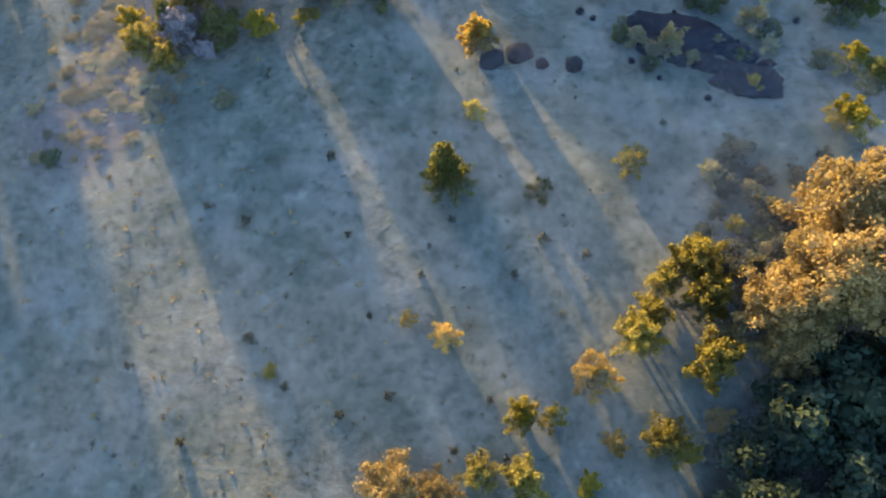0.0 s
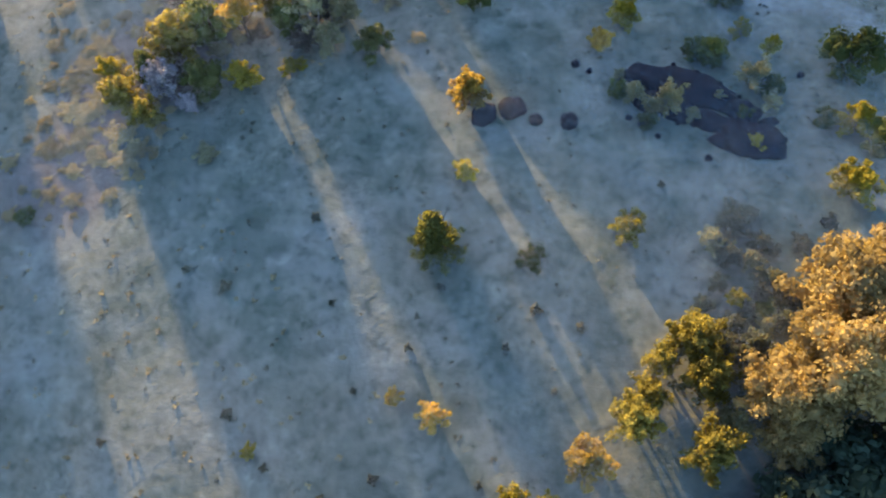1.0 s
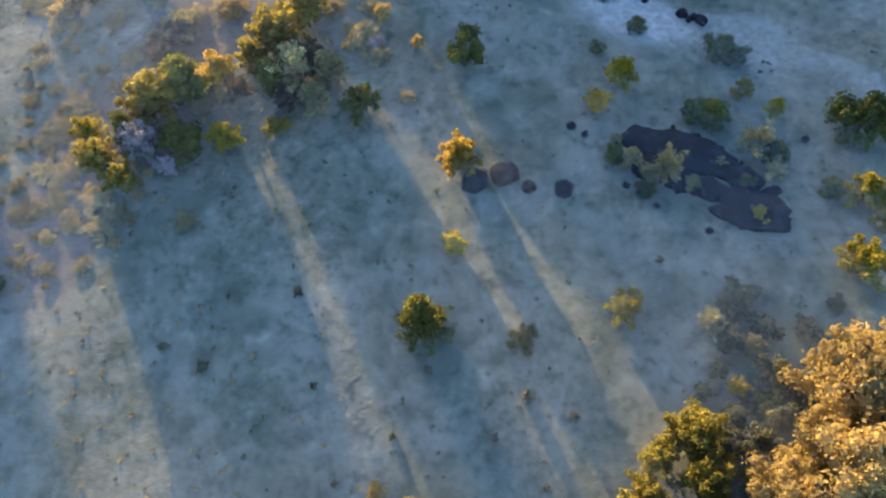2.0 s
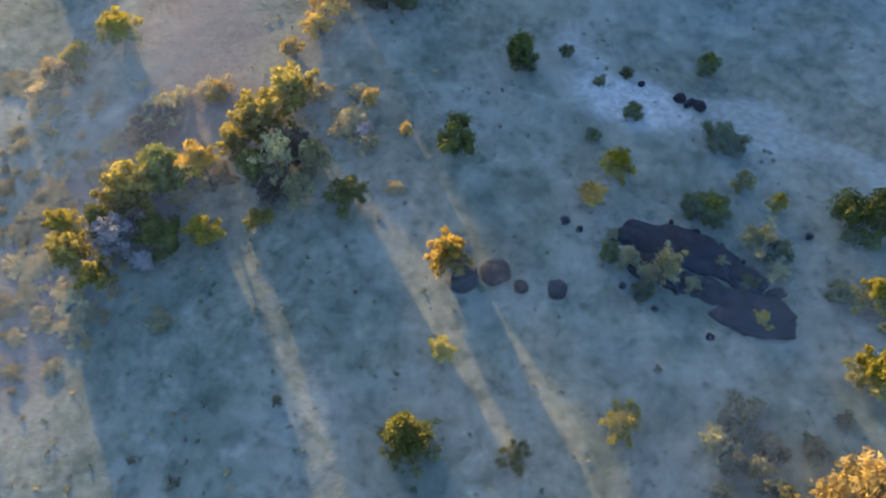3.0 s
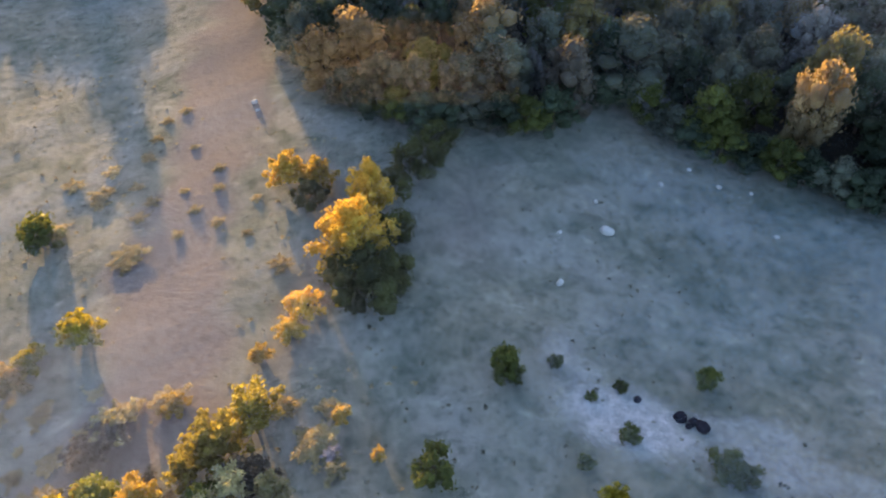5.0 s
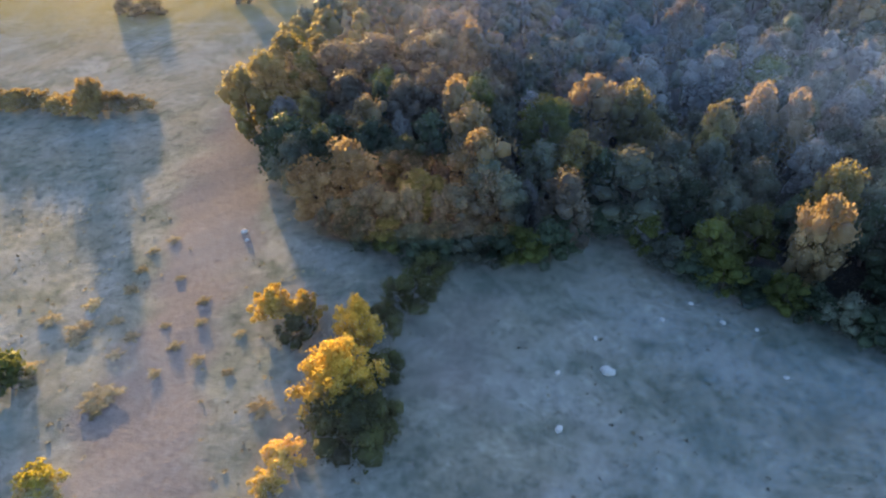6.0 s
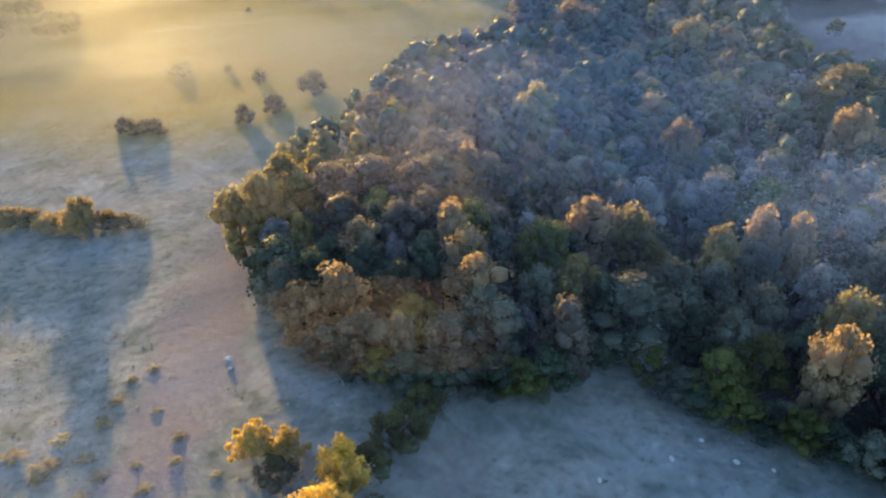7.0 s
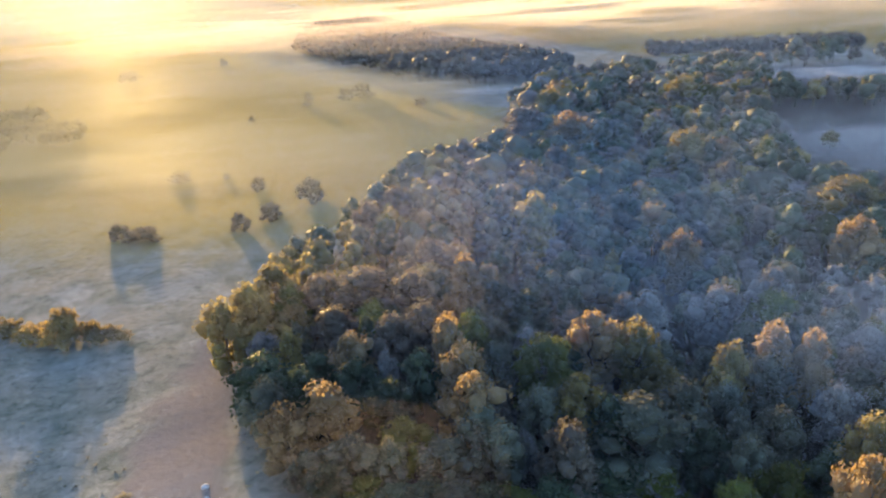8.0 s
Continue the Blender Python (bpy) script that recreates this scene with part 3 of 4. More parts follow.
stand("field_tree", "brown", "lone tree out in the misty golden meadow", "tree", [
    (-54.0, 227.6, 7.3, 5.9), (-72.1, 238.3, 4.4, 3.5), (-85.5, 249.8, 2.4, 1.8), (-99.8, 249.8, 8.0, 2.8), (-86.9, 202.0, 8.5, 2.8), (-65.6, 207.1, 4.4, 4.2), (-60.1, 213.1, 5.0, 4.4), (-94.0, 203.5, 5.0, 3.2), (-90.3, 354.7, 4.8, 5.8),
    (-70.6, 368.8, 11.0, 6.0), (-77.0, 366.0, 8.0, 5.0), (-105.4, 327.7, 2.4, 2.2), (-42.3, 348.5, 4.6, 2.8), (-180.5, 491.6, 4.8, 4.3), (-216.1, 446.9, 11.0, 5.4)],
    6.0, 4.6, base=-0.4, lumps=20, per=44, size=0.24, group="lone trees in the meadow")

# Trees added out of view so that their shadows bound the lit strip.
stand("west_tree", "olive", "olive-green tree added out of view west of the track to cast shade", "tree", [
    (-66, 69, 7, 8.5), (-65, 58, 7, 8), (-66, 48, 7, 7.5), (-65, 37, 7, 6), (-66, 27, 7, 6), (-64, 17, 7, 6), (-72, 62, 7, 6.5), (-72, 42, 8, 7)],
    6.5, 5.5, base=0.2, lumps=18, per=50, size=0.28, stems=2, group="trees west of the track")

stand("tussock", "tuft", "dark tussock of coarse grass in the pasture", "grass", [
    (x, y, w, 0.6 * w) for x, y, w in ((-10.6, 14.8, 1.1), (-14.4, 13.0, 1.0), (-19.3, 15.0, 0.9), (-2.5, 15.0, 0.8), (-15.9, 29.0, 0.8), (-18.6, 37.2, 1.2), (-23.0, 19.0, 1.2), (-6.7, 31.0, 0.9), (1.3, 29.3, 1.3), (5.0, 28.0, 1.1), (-25.5, 30.0, 1.3),
    (-29.5, 31.5, 1.0), (-1.0, 10.5, 0.8), (-5.0, 10.8, 0.9), (-11.5, 9.0, 0.9), (-27.0, 10.0, 1.0), (-33.0, 16.0, 0.9), (3.0, 22.5, 0.8), (-9.0, 25.5, 0.9), (-13.0, 21.5, 0.8), (12.0, 42.0, 0.8), (25.5, 39.0, 0.9), (-1.0, 26.0, 0.8))],
    1.4, 0.5, base=0.0, lumps=9, per=14, size=0.10, stems=2, group="dark tussocks", spray=True)

stand("straw_scrub", "straw", "straw-yellow dry bush catching the low sun", "scrub", [
    (-46.6, 51.9, 3.3, 0.26), (-31.7, 68.8, 4.3, 0.8), (-35.8, 67.6, 3.4, 0.8), (-17.1, 65.4, 4.5, 1), (-16.1, 68.9, 2.9, 1), (-43.5, 45.1, 3.5, 0.26), (-20.6, 69.1, 3.2, 1), (-53.7, 69.3, 4.2, 0.26),
    *[(float(-45.5 + 7.5 * math.sin(i * 2.399) * math.sqrt((i % 7 + 1) / 8)), float(40 + i * 0.92), 1.2 + 0.45 * (i % 5), 0.2 + 0.05 * (i % 4)) for i in range(34)],
    *[(float(-44 + 9 * math.sin(i * 1.7) * math.cos(i * 0.37)), float(36 + (i * 7.3) % 34), 0.9 + 0.4 * (i % 4), 0.2 + 0.05 * (i % 3)) for i in range(40)],
    (-36.9, 49.9, 2.8, 1.7), (-43.1, 48.5, 3.5, 0.26), (-31.3, 55.5, 2.5, 1.8), (-11.4, 58.2, 1.9, 0.7), (-39.1, 58.6, 3.0, 1.2)],
    3.4, 1.8, group="straw-yellow bushes", **SHRUB)

stand("thicket_shrub", "grey", "grey-green shaded sparse shrub of the thicket beside the tan trees", "shrub", [
    (17.0, 34.9, 3.0, 2.1), (20.2, 32.3, 3.5, 2.5), (20.8, 29.4, 3.0, 2.1), (18.4, 26.9, 3.4, 2.7), (16.9, 28.7, 2.6, 2.1), (22.2, 31.3, 3.0, 2.1), (15.7, 26.2, 3.7, 3.3), (17.8, 38.4, 4.0, 1.6),
    (19.9, 36.2, 3.0, 1.5), (18.4, 30.3, 2.4, 1.4), (19.5, 39.5, 1.8, 0.9), (23.2, 36.4, 2.4, 1.4), (26.0, 38.8, 1.8, 1.0), (16.2, 32.6, 2.0, 1.2), (14.8, 30.6, 2.0, 1.3)],
    3.4, 2.4, group="grey-green thicket shrubs", **SHRUB)
stand("thicket_bush", "pale", "pale grey twiggy bush of the thicket", "shrub", [
    (15.6, 36.4, 2.4, 1.9), (18.8, 34.6, 2.5, 1.7), (17.8, 23.9, 2.9, 2.3), (15.8, 20.8, 3.6, 2.9), (19.6, 28.9, 2.2, 1.5)],
    3.4, 2.4, base=0.1, lumps=13, per=22, size=0.13, stems=3, bark=M_PALE_BARK, bare=4, spray=True, group="pale thicket bushes")

# ---- forest ----
TREE = dict(base=0.4, lumps=34, per=54, size=0.25)
KINDS = {
    "grey": ("grey-green broad-leaved forest tree with a lumpy crown", 0.36),
    "brown": ("grey-brown half-bare broad-leaved forest tree", 0.10),
    "dark": ("dark green broad-leaved forest tree in shade", 0.30),
    "green": ("fresh green broad-leaved forest tree", 0.055),
    "moss": ("olive-green forest tree touched by low sun", 0.07),
    "rust": ("dry tan-leaved forest tree catching low sun", 0.045),
    "ash": ("pale greyish nearly bare forest tree", 0.035),
}
forest = {k: [] for k in KINDS}
for k, rows in {
    "rust": [(-23.1, 124, 8.4, 10.5), (-5.4, 126.7, 8.1, 12.5), (-9.7, 140.1, 6.6, 13), (-7.3, 134.4, 6.6, 12), (10.7, 147, 8.8, 14), (41, 145, 7, 14), (36.5, 148.3, 6.6, 14), (37.2, 116.6, 7, 15), (-9.1, 161.2, 6.6, 13), (30, 183.9, 7.2, 14), (64.1, 190.4, 8.6, 14), (12.6, 272.8, 15.4, 14)],
    "green": [(-36.6, 154, 6.6, 10), (3.7, 139, 8.6, 13), (30.1, 121.6, 6.9, 10), (24.6, 117.6, 6.6, 10), (-12.9, 121.6, 6.6, 8), (-7.3, 145.3, 7.4, 11.5), (62.7, 249.7, 8.1, 13)],
    "ash": [(0.9, 124.4, 3.2, 7), (17.1, 123.2, 5.4, 6), (-17.8, 136, 3, 9), (42, 136.8, 7.2, 11), (20.4, 160.1, 8, 12), (32.5, 164.6, 9.9, 12), (43.4, 172.5, 7.4, 12), (16.5, 157.9, 5.5, 12)],
    "brown": [(-25.5, 157.9, 12, 11), (-33, 157.3, 8.4, 10.5), (-17.7, 155.7, 9.9, 11.5), (-27.1, 145, 8.5, 10.5), (-18.2, 142.9, 7.3, 11), (6.2, 120.6, 7.4, 12), (-0.9, 284.4, 16.2, 12), (-15.8, 169.3, 10.9, 12), (-31.4, 191.5, 8.1, 11.5), (-27, 200.4, 8.5, 11.5)],
    "grey": [(15.2, 128.4, 12.5, 12), (21.2, 133.2, 8.5, 12), (-18.5, 117.1, 6.6, 8), (-8.5, 119.1, 6.6, 8), (-4.2, 123.9, 6.6, 9.5), (-2.1, 121.7, 6.6, 9)],
    "dark": [(-21.4, 132.8, 6.6, 9), (-13, 134.1, 6.6, 10), (22.8, 126.3, 6.7, 10), (11.6, 129.3, 6.6, 11), (-27.4, 135.6, 6.6, 8), (-15.8, 128.1, 6.6, 9)],
    "moss": [(-43.5, 143.4, 7.4, 12.5), (-42, 149.6, 6.6, 12.5), (-39.7, 156.1, 8.4, 13), (17, 146.4, 7.6, 13.5), (29.2, 143, 6.6, 13.5), (7.9, 131.4, 6.6, 12), (2.5, 195.2, 9.9, 14), (43.6, 256.1, 13.8, 14), (70.4, 213.9, 15.3, 14), (42, 126.6, 6.6, 13), (7.7, 305.8, 13.7, 14), (89.8, 279.9, 4.6, 5.5), (54.4, 324, 12.7, 14)],
}.items():
    forest[k] += rows
# the low skirt of the forest along the pasture
SKIRT = [(-24, 117.2), (-20.5, 115.2), (-13, 113.4), (-3, 113.6), (4, 116.4), (7.5, 123.5), (14.5, 124), (23, 116.8), (33, 111.8), (42, 106), (50, 101)]
count = 0
for (ax, ay), (bx, by) in zip(SKIRT, SKIRT[1:]):
    steps = max(1, round(math.hypot(bx - ax, by - ay) / 3.9))
    for i in range(steps):
        x, y = ax + (bx - ax) * i / steps, ay + (by - ay) * i / steps + rng.uniform(-0.7, 0.9)
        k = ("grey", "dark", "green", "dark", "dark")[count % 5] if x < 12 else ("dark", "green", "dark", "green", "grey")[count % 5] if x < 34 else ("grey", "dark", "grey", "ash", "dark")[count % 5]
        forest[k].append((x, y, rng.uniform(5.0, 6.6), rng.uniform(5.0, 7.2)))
        count += 1
taken = [r[:3] for rows in forest.values() for r in rows]
far_rows = []
order = sorted(KINDS)
share = np.array([KINDS[k][1] for k in order])
cell = 4.9
for j in range(int(84 / cell), int(545 / cell)):
    for i in range(int(-60 / cell), int(340 / cell)):
        step = 1.0 if j * cell < 230 else 1.35
        x, y = (i + rng.uniform(0.1, 0.9)) * cell * step, (j + rng.uniform(0.1, 0.9)) * cell
        keep = rng.uniform() < 1 / step
        if not inside(x, y, FOREST) or not keep or inside(x, y, CLEARING) or inside(x, y, FAR_FIELD) or x > 0.62 * y + 45:
            continue
        w = float(np.clip(rng.normal(6.4, 1.5), 3.8, 10))
        if any((x - a) ** 2 + (y - b) ** 2 < (0.32 * (c + w)) ** 2 for a, b, c in taken[-400:]) and y < 200:
            continue
        taken.append((x, y, w))
        h = float(np.clip(rng.normal(5.8, 1.1) + 0.5 * w, 6, 12.5))
        k = order[int(rng.choice(len(order), p=share / share.sum()))]
        if rng.uniform() < 0.22 * math.exp(-(((x - 52) / 30) ** 2) - ((y - 168) / 30) ** 2):
            k = "ash"
        # Kinds shift by place, putting the sunlit edge and shaded corner into leaf colour.
        pick = rng.uniform()
        if x < 8 and y < 136 and k in ("dark", "green", "grey", "moss"):
            k = "brown" if pick < 0.22 or k == "moss" else "rust" if pick < 0.3 else "dark" if k == "green" else k
        elif x < 8 and y < 136 and k in ("brown", "rust") and pick < 0.6:
            k = "grey" if pick < 0.3 else "dark"
        elif x < -24 - 0.1 * abs(y - 165) and y < 200 and k != "moss":
            k = "moss" if pick < 0.6 else k
        elif x < 16 and 168 < y < 270 and k in ("grey", "dark"):
            k = "brown" if pick < 0.16 else "rust" if pick < 0.24 else k
        elif x > 22 and y < 140 and k in ("brown", "rust", "ash"):
            k = "dark" if pick < 0.55 else "grey" if pick < 0.85 else k
        if y < 168 and x < 0.5 * y - 8:
            forest[k].append((x, y, w, h))
        else:
            far_rows.append((x, y, w * (1.35 if y > 225 else 1), h, k))
for k, rows in forest.items():
    near = stand("forest_tree", k, KINDS[k][0], "tree", rows, 8.0, 10.5, kinds=3, group="trees of the forest", bark=M_PALE_BARK if k == "ash" else None, **TREE)
for _ in range(4200):
    x, y = rng.uniform(-255, 40), rng.uniform(385, 760)
    if inside(x, y, WOODS):
        far_rows.append((x, y, rng.uniform(8, 12), rng.uniform(8, 12), "far"))
for cx, cy, lx, ly, count in ((92, 462, 30, 4, 40), (128, 455, 34, 4, 44), (-185, 308, 20, 4, 26), (-205, 338, 12, 4, 12), (170, 720, 70, 8, 60), (180, 1010, 140, 25, 90), (330, 800, 120, 20, 90), (250, 1500, 450, 60, 160)):
    for _ in range(count):
        far_rows.append((cx + lx * rng.uniform(-1, 1), cy + ly * rng.normal(), rng.uniform(8, 13) * (1.6 if cy > 900 else 1), rng.uniform(4, 6.5) if cy < 400 else (rng.uniform(4.5, 7) if cy < 470 else rng.uniform(7, 11)), "moss" if cy < 400 else "far"))


def simple_crown(x, y, w, h):
    V, F, n = [], [], 0
    z0 = gz(x, y)
    lumps = 7 if y < 300 else 5
    for i in range(lumps):
        u = (i + 0.5) / lumps
        a = i * 2.4 + x
        rad = 0.5 * w * (0.62 if u < 0.75 else 0.25) * rng.uniform(0.6, 1)
        c = np.array([x + math.cos(a) * rad, y + math.sin(a) * rad, z0 + h * (0.38 + 0.5 * u)])
        r = w * rng.uniform(0.2, 0.28)
        V.append(c + ICO_V * (1 + 0.3 * rng.uniform(-1, 1, (len(ICO_V), 1))) * r * 0.9 * np.array([1, 1, 0.9]))
        F += (ICO_F + n).tolist()
        n += len(ICO_V)
        lv, lf = leaves_on(c, r * 1.05, 20 if y < 260 else 7, 0.36 if y < 260 else 0.55, 0.8, 0.84, 1.04)
        V.append(lv)
        F += (lf + n).tolist()
        n += len(lv)
    stem, sf = tube([(x, y, z0 - 0.3), (x, y, z0 + 0.6 * h)], [0.25, 0.12], 5)
    V.append(np.array(stem))
    F += [tuple(q + n for q in f) for f in sf]
    return np.concatenate(V), F


for k in [*order, "far"]:
    V, F, n = [], [], 0
    for x, y, w, h, kk in far_rows:
        if kk == k:
            v, f = simple_crown(x, y, w, h)
            V.append(v)
            F += [tuple(int(q) + n for q in g) for g in f]
            n += len(v)
    if V:
        me = mesh_from("far_woods", np.concatenate(V).tolist(), F, True)
        me.materials.append(LEAF[k])
        tagged(new("far_woods", me), "far forest canopy of " + KINDS[k][0].replace("forest tree", "trees") if k in KINDS else "distant grey-brown woods in the morning haze", "woods", kind="stuff")

# ---- rocks ----


def rock_mesh(rx, ry, rz, sub=3, rough=0.22, seed=0):
    bm = bmesh.new()
    bmesh.ops.create_icosphere(bm, subdivisions=sub, radius=1)
    for v in bm.verts:
        d = noise.noise(v.co * 1.6 + Vector((seed, 3 * seed, 0))) * rough + noise.noise(v.co * 4.5 + Vector((seed, 0, seed))) * rough * 0.45 + noise.noise(v.co * 10 + Vector((0, seed, seed))) * rough * 0.25
        q = v.co * (1 + d)
        v.co = Vector((q.x * rx, q.y * ry, q.z * rz))
    me = bpy.data.meshes.new("rock")
    bm.to_mesh(me)
    bm.free()
    me.polygons.foreach_set("use_smooth", [True] * len(me.polygons))
    return me


outcrop = tagged(new("rock_outcrop"), "low dark basalt outcrop with plants growing over it", "rock")
outcrop.matrix_basis = pose(15.3, 52.3, gz(15.3, 52.3))
for i, (dx, dy, rx, ry, rz, turn) in enumerate((
        (-0.8, 1.5, 5.4, 2.1, 0.8, -20), (5.0, -4.9, 3.3, 2.1, 0.7, -14), (4.6, -1.5, 1.8, 1.3, 0.6, -30), (1.6, -2.7, 2.0, 1.15, 0.5, -25), (-3.6, -0.6, 2.1, 1.4, 0.55, 10),
        (-1.2, -1.7, 1.8, 1.2, 0.5, -15), (2.6, -0.5, 1.5, 0.9, 0.45, -40), (-5.6, 2.4, 1.2, 0.9, 0.5, 30), (3.2, -3.6, 1.2, 0.8, 0.4, 20), (-5.2, 0.4, 0.9, 0.7, 0.4, 0), (6.9, -2.6, 0.9, 0.6, 0.4, 15))):
    s = part("slab", rock_mesh(rx, ry, rz, 4, 0.3, i + 1), M_BASALT, outcrop)
    s.matrix_basis = pose(dx, dy, gz(15.3 + dx, 52.3 + dy) - gz(15.3, 52.3) + 0.05, 0, 0, turn)
for i in range(26):
    a = i * 2.399
    dx, dy = 6.6 * math.cos(a) * rng.uniform(0.55, 1.1), 3.2 * math.sin(a) * rng.uniform(0.7, 1.2)
    dx, dy = dx * 0.86 + dy * 0.5, dy * 0.86 - dx * 0.5
    r = rng.uniform(0.16, 0.42)
    s = part("fragment", rock_mesh(r, r * 0.8, r * 0.7, 2, 0.3, i + 51), M_BASALT, outcrop)
    s.matrix_basis = pose(dx, dy, gz(15.3 + dx, 52.3 + dy) - gz(15.3, 52.3) + 0.2 * r, 0, 0, i * 31)
for i, (x, y, w, h) in enumerate(((-1.6, 50.1, 2.7, 1.1), (-4.2, 49.1, 2.6, 1.1), (3.8, 48.7, 1.9, 1.0), (0.7, 48.8, 1.3, 0.7), (4.4, 55.9, 0.9, 0.6), (5.7, 55.1, 0.7, 0.5), (10.6, 48.8, 0.8, 0.5), (16.4, 45.3, 0.7, 0.5), (26.0, 56.0, 0.8, 0.5), (12.0, 47.6, 0.6, 0.4), (9.4, 49.6, 0.7, 0.5), (15.8, 72.3, 1.3, 0.8), (16.9, 71.8, 1.0, 0.6), (17.7, 71.3, 1.4, 0.8), (16.4, 71.3, 0.6, 0.4), (12.0, 73.9, 0.8, 0.4))):
    b = new("boulder", rock_mesh(w / 2, w * 0.45, h * 0.7, 3, 0.25, i + 11))
    b.data.materials.append(M_BASALT)
    b.matrix_basis = pose(x, y, gz(x, y) + h * 0.2, 0, 0, i * 50)
    tagged(b, "dark basalt boulder half sunk in the grass", "rock", "dark boulders")
for i, (x, y, w) in enumerate(((10.4, 98.0, 1.7), (-37.1, 117.3, 1.0), (4.8, 88.5, 1.0), (17.8, 108.4, 0.8), (25.3, 109.3, 0.8), (30.8, 100.6, 0.7), (4.8, 96.4, 0.7), (9.3, 103.2, 0.7), (29.2, 108.4, 0.6), (21.9, 112.4, 0.7), (-36.2, 115.6, 0.6))):
    b = new("pale_boulder", rock_mesh(w / 2, w * 0.36, w * 0.35, 3, 0.25, i + 31))
    b.data.materials.append(M_PALE_ROCK)
    b.matrix_basis = pose(x, y, gz(x, y) + w * 0.12, 0, 0, -20 + i * 40)
    tagged(b, "whitish boulder lying in the pasture", "rock", "pale boulders")

# ---- grass ----


def tufts(name, count, leaf, label, wide, tall, test):
    V, F, n = [], [], 0
    while n < count * 15:
        x, y = rng.uniform(-75, 62), rng.uniform(-4, 130)
        if not test(x, y):
            continue
        s = rng.uniform(0.6, 1.5)
        z = gz(x, y)
        for b in range(5):
            a = rng.uniform(0, 2 * math.pi)
            ca, sa = math.cos(a), math.sin(a)
            r, hh, bw = wide * s * rng.uniform(0.4, 1), tall * s * rng.uniform(0.6, 1.2), 0.16 * s
            V += [(x - sa * bw, y + ca * bw, z - 0.03), (x + sa * bw, y - ca * bw, z - 0.03), (x + ca * r, y + sa * r, z + hh)]
            F.append((n, n + 1, n + 2))
            n += 3
    me = mesh_from(name, V, F)
    me.materials.append(LEAF[leaf])
    return tagged(new(name, me), label, "grass", kind="stuff")


def open_grass(x, y):
    return not inside(x, y, FOREST) and rng.uniform() > 0.9 * line_mask(np.array(x), np.array(y), TRACK, 6)


tufts("grass_tufts", 1600, "tuft", "grey-green grass tussocks scattered over the pasture", 0.34, 0.10, open_grass)
tufts("straw_tufts", 700, "straw", "dry straw-coloured grass tufts near the track", 0.36, 0.10, lambda x, y: open_grass(x, y) and x < -18 + 10 * math.sin(y * 0.11))

# ---- morning mist and haze, imitated by ribbons ----


LATTICE = rng.uniform(size=(128, 128))


def value_noise(x, y, size):
    """Smooth noise from 0 to 1 with lumps of that size in metres."""
    u, v = np.asarray(x, float) / size, np.asarray(y, float) / size
    i, j = np.floor(u).astype(int), np.floor(v).astype(int)
    a, b = sstep(0, 1, u - i), sstep(0, 1, v - j)
    at = lambda p, q: LATTICE[p % 128, q % 128]
    return (at(i, j) * (1 - a) + at(i + 1, j) * a) * (1 - b) + (at(i, j + 1) * (1 - a) + at(i + 1, j + 1) * a) * b


def mist_layer(name, mat, lift, label, density, start, end, fine, growth, half, rise=0.0, grain=1.0, even=0.15):
    """A veil imitating mist by hair-thin ribbons lying side by side, wider where it is denser; the air between them is
    clear.
    """
    lines = [start]
    while lines[-1] < end:
        lines.append(lines[-1] + max(fine, growth * (lines[-1] - 20)))
    ly = np.array(lines)
    gap = np.diff(ly, append=ly[-1] + (ly[-1] - ly[-2]))
    u = np.linspace(-1, 1, 33)
    x = np.outer(0.72 * ly + half, u)
    y = np.outer(ly + 0.35 * gap * rng.uniform(-1, 1, len(ly)), np.ones(33)) + 0.2 * x
    drift = 0.55 * value_noise(x, y, 22 * grain) + 0.3 * value_noise(x + 40, y, 9 * grain) + 0.15 * value_noise(x, y + 70, 4 * grain)
    wide = np.clip(density(x, y) * (even + (1.1 - even) * sstep(0.33, 0.68, drift)), 0, 0.8) * gap[:, None]
    z = hollow(x, y) + lift
    low = np.stack([x, y - wide / 2, z], -1)
    top = np.stack([x, y + wide / 2, z + rise * wide], -1)
    verts = np.concatenate([low.reshape(-1, 3), top.reshape(-1, 3)])
    i = np.arange(x.size).reshape(x.shape)
    thick = (np.maximum(wide[:, 1:], wide[:, :-1]) > 0.004 * gap[:, None]).ravel()
    f = np.stack([i[:, :-1], i[:, 1:], i[:, 1:] + x.size, i[:, :-1] + x.size], -1).reshape(-1, 4)[thick]
    used = np.unique(f)
    back = np.zeros(len(verts), int)
    back[used] = np.arange(len(used))
    me = mesh_from(name, verts[used].tolist(), back[f].tolist())
    me.materials.append(mat)
    return tagged(new(name, me), label, "mist", kind="stuff")


def blot(x, y, cx, cy, rx, ry):
    return np.exp(-((x - cx) / rx) ** 2 - ((y - cy) / ry) ** 2)


mist_layer("ground_mist", M_MIST, 2.2, "thin mist lying low over the pasture and meadow", lambda x, y: 0.045 - 0.035 * blot(x, y, 15, 51.5, 10, 6) + 0.035 * blot(x, y, -24, 38, 17, 16) + 0.045 * blot(x, y, -38, 108, 12, 36) + 0.05 * blot(x, y, -42, 60, 14, 26) + 0.05 * sstep(125, 260, y) + 0.3 * blot(x, y, 110, 285, 34, 42) + 0.4 * blot(x, y, 130, 380, 50, 26) + 0.4 * (1 - sstep(0, 30, abs(y - meadow_end(x) - 22))) * sstep(-190, -120, x) * (1 - sstep(-10, 10, x)), -5, 500, 0.032, 0.0006, 45)
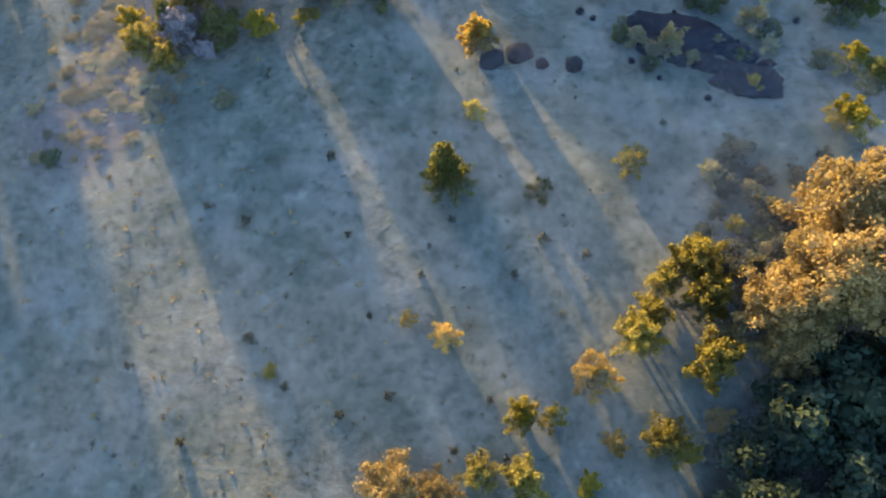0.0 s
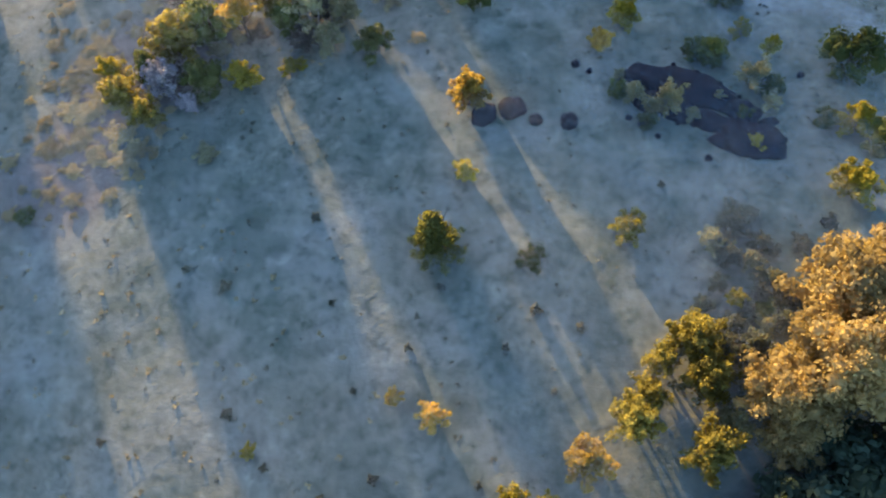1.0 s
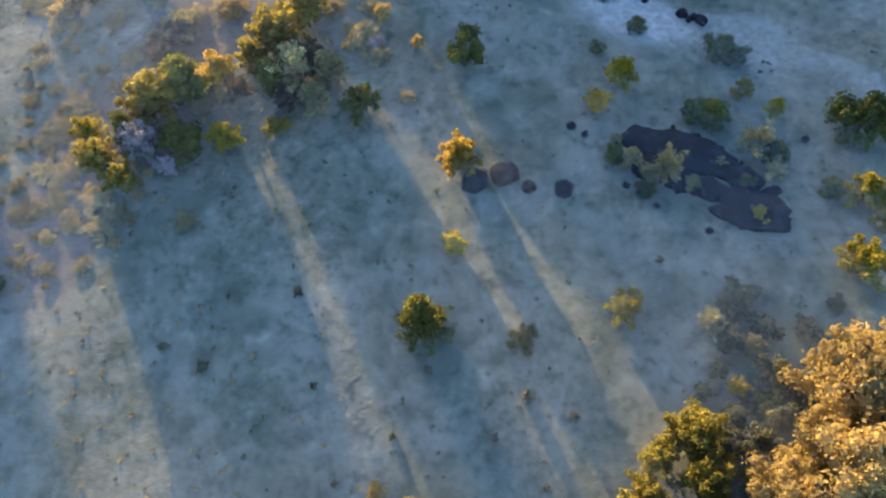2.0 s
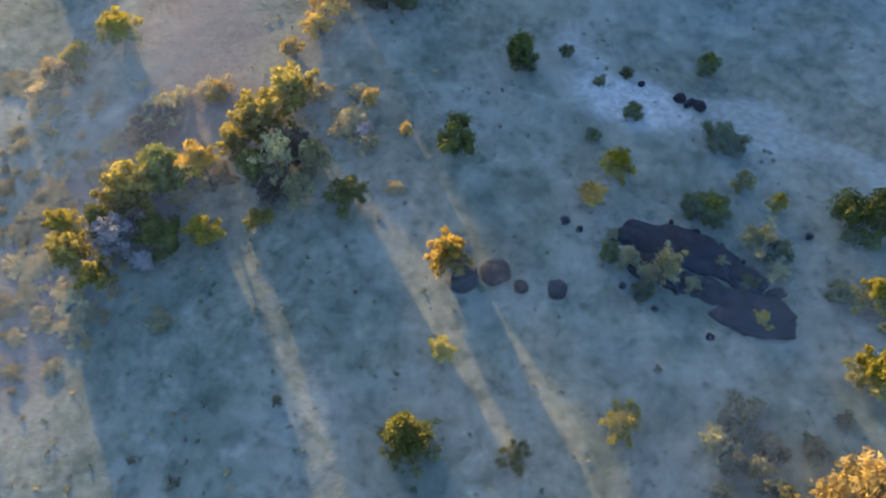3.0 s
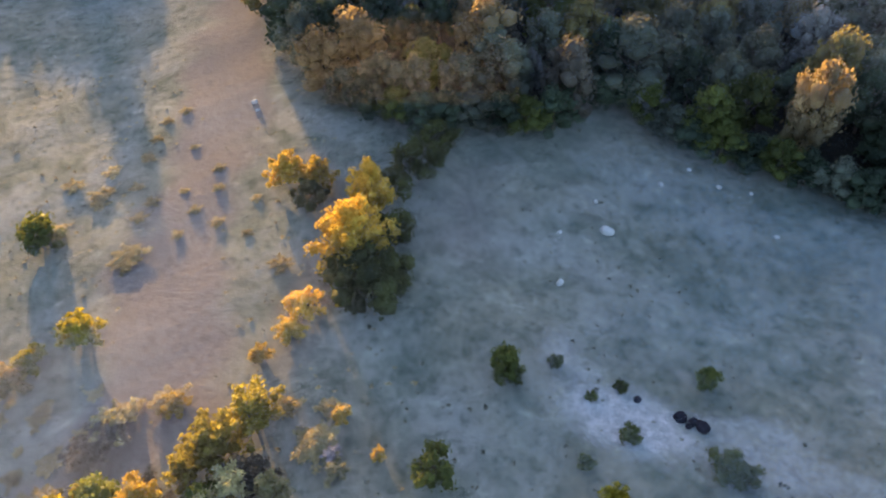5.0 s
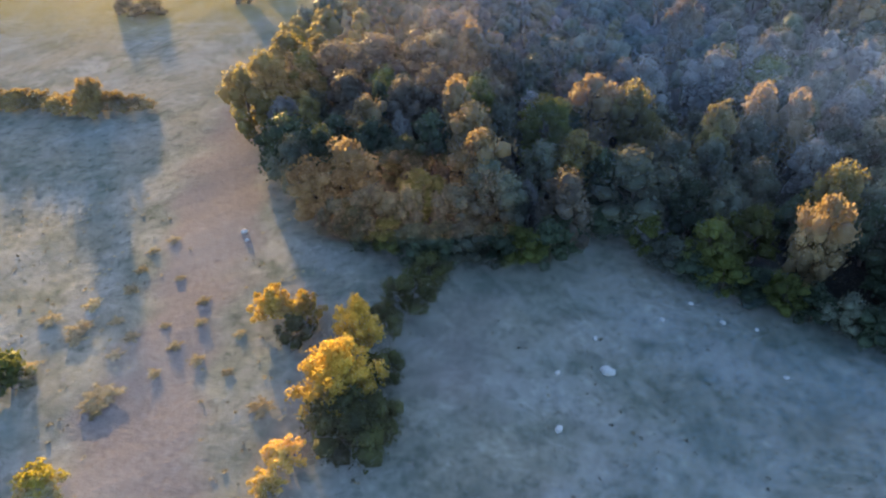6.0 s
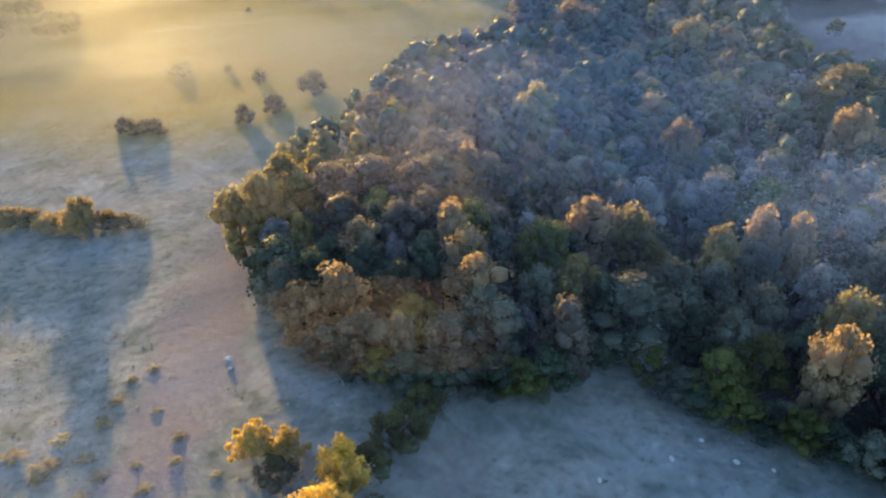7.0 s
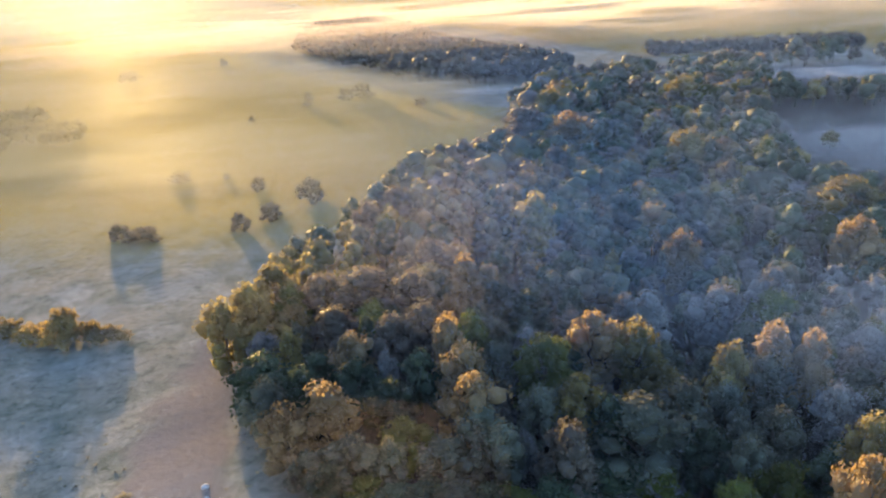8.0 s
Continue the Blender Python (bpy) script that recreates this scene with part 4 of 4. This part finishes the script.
# Distance haze is imitated by blue-tinted ribbons that widen farther away.
mist_layer("high_haze", M_HAZE, 26.0, "blue-tinted ribbons imitating morning haze over the forest and far valley", lambda x, y: 0.04 * blot(x, y, -60, 140, 36, 42) + sstep(-40, -10, x - 0.1 * (y - 90)) * (0.01 * sstep(80, 110, y) + 0.012 * blot(x, y, 30, 112, 24, 22)) + 0.06 * sstep(115, 170, y) * sstep(-60, 0, x) + 0.06 * blot(x, y, -10, 143, 30, 24) + 0.035 * sstep(135, 235, y) + 0.14 * blot(x, y, 44, 127, 26, 14) + 0.04 * blot(x, y, 24, 160, 40, 24) + 0.06 * sstep(200, 340, y) + 0.08 * sstep(320, 600, y), 72, 2600, 0.026, 0.0006, 40, 0.0, 1.6, 0.6)
# Blue cast of the shaded hollow and pasture is put into the ribbon colour.
mist_layer("blue_mist", M_BLUE, 2.0, "blue-tinted ribbons that paint bluish shade over the hollow before the forest", lambda x, y: 0.15 * blot(x, y, 30, 93, 20, 17) * sstep(2, 22, x) + 0.035 * blot(x, y, 24, 50, 22, 30), -5, 126, 0.04, 0.0006, 30)
mist_layer("hedge_mist", M_MIST, 6.0, "thin mist hanging about the hedgerow trees", lambda x, y: 0.036 * blot(x, y, -30, 62, 20, 17) + 0.035 * blot(x, y, -26, 92, 16, 18), 30, 125, 0.034, 0.0006, 20, 0.0, 1.0, 0.5)
# Added veil imitates the low sun's glow; the warmth is in its tone.
mist_layer("sunlit_haze", M_GLOW, 12.0, "warm-tinted ribbons imitating sun glow along the forest edge and far fields", lambda x, y: 0.007 * blot(x, y, -16, 113, 17, 14) + 0.005 * blot(x, y, -38, 140, 12, 28) + 0.014 * blot(x, y, -12, 180, 26, 45) + 0.05 * blot(x, y, -200, 620, 110, 140) + 0.09 * blot(x, y, 40, 660, 150, 140), 80, 900, 0.035, 0.0006, 10, 1.2, 2.0)
# Sunlit haze is imitated here; its gold is painted into the ribbons.
mist_layer("golden_haze", M_GOLD, 8.0, "ribbons with the sun's gold in their colour, imitating haze over the far meadow", lambda x, y: 0.55 * sstep(165, 240, y) * (1 - sstep(-60, -20, x - 0.12 * (y - 200))) * (1 - sstep(-10, 20, y - meadow_end(x))) + 0.6 * sstep(430, 475, y) * sstep(0, 30, x - 38 + 0.62 * (y - 474)), 160, 900, 0.08, 0.0006, 40, 0.0, 1.5, 0.6)
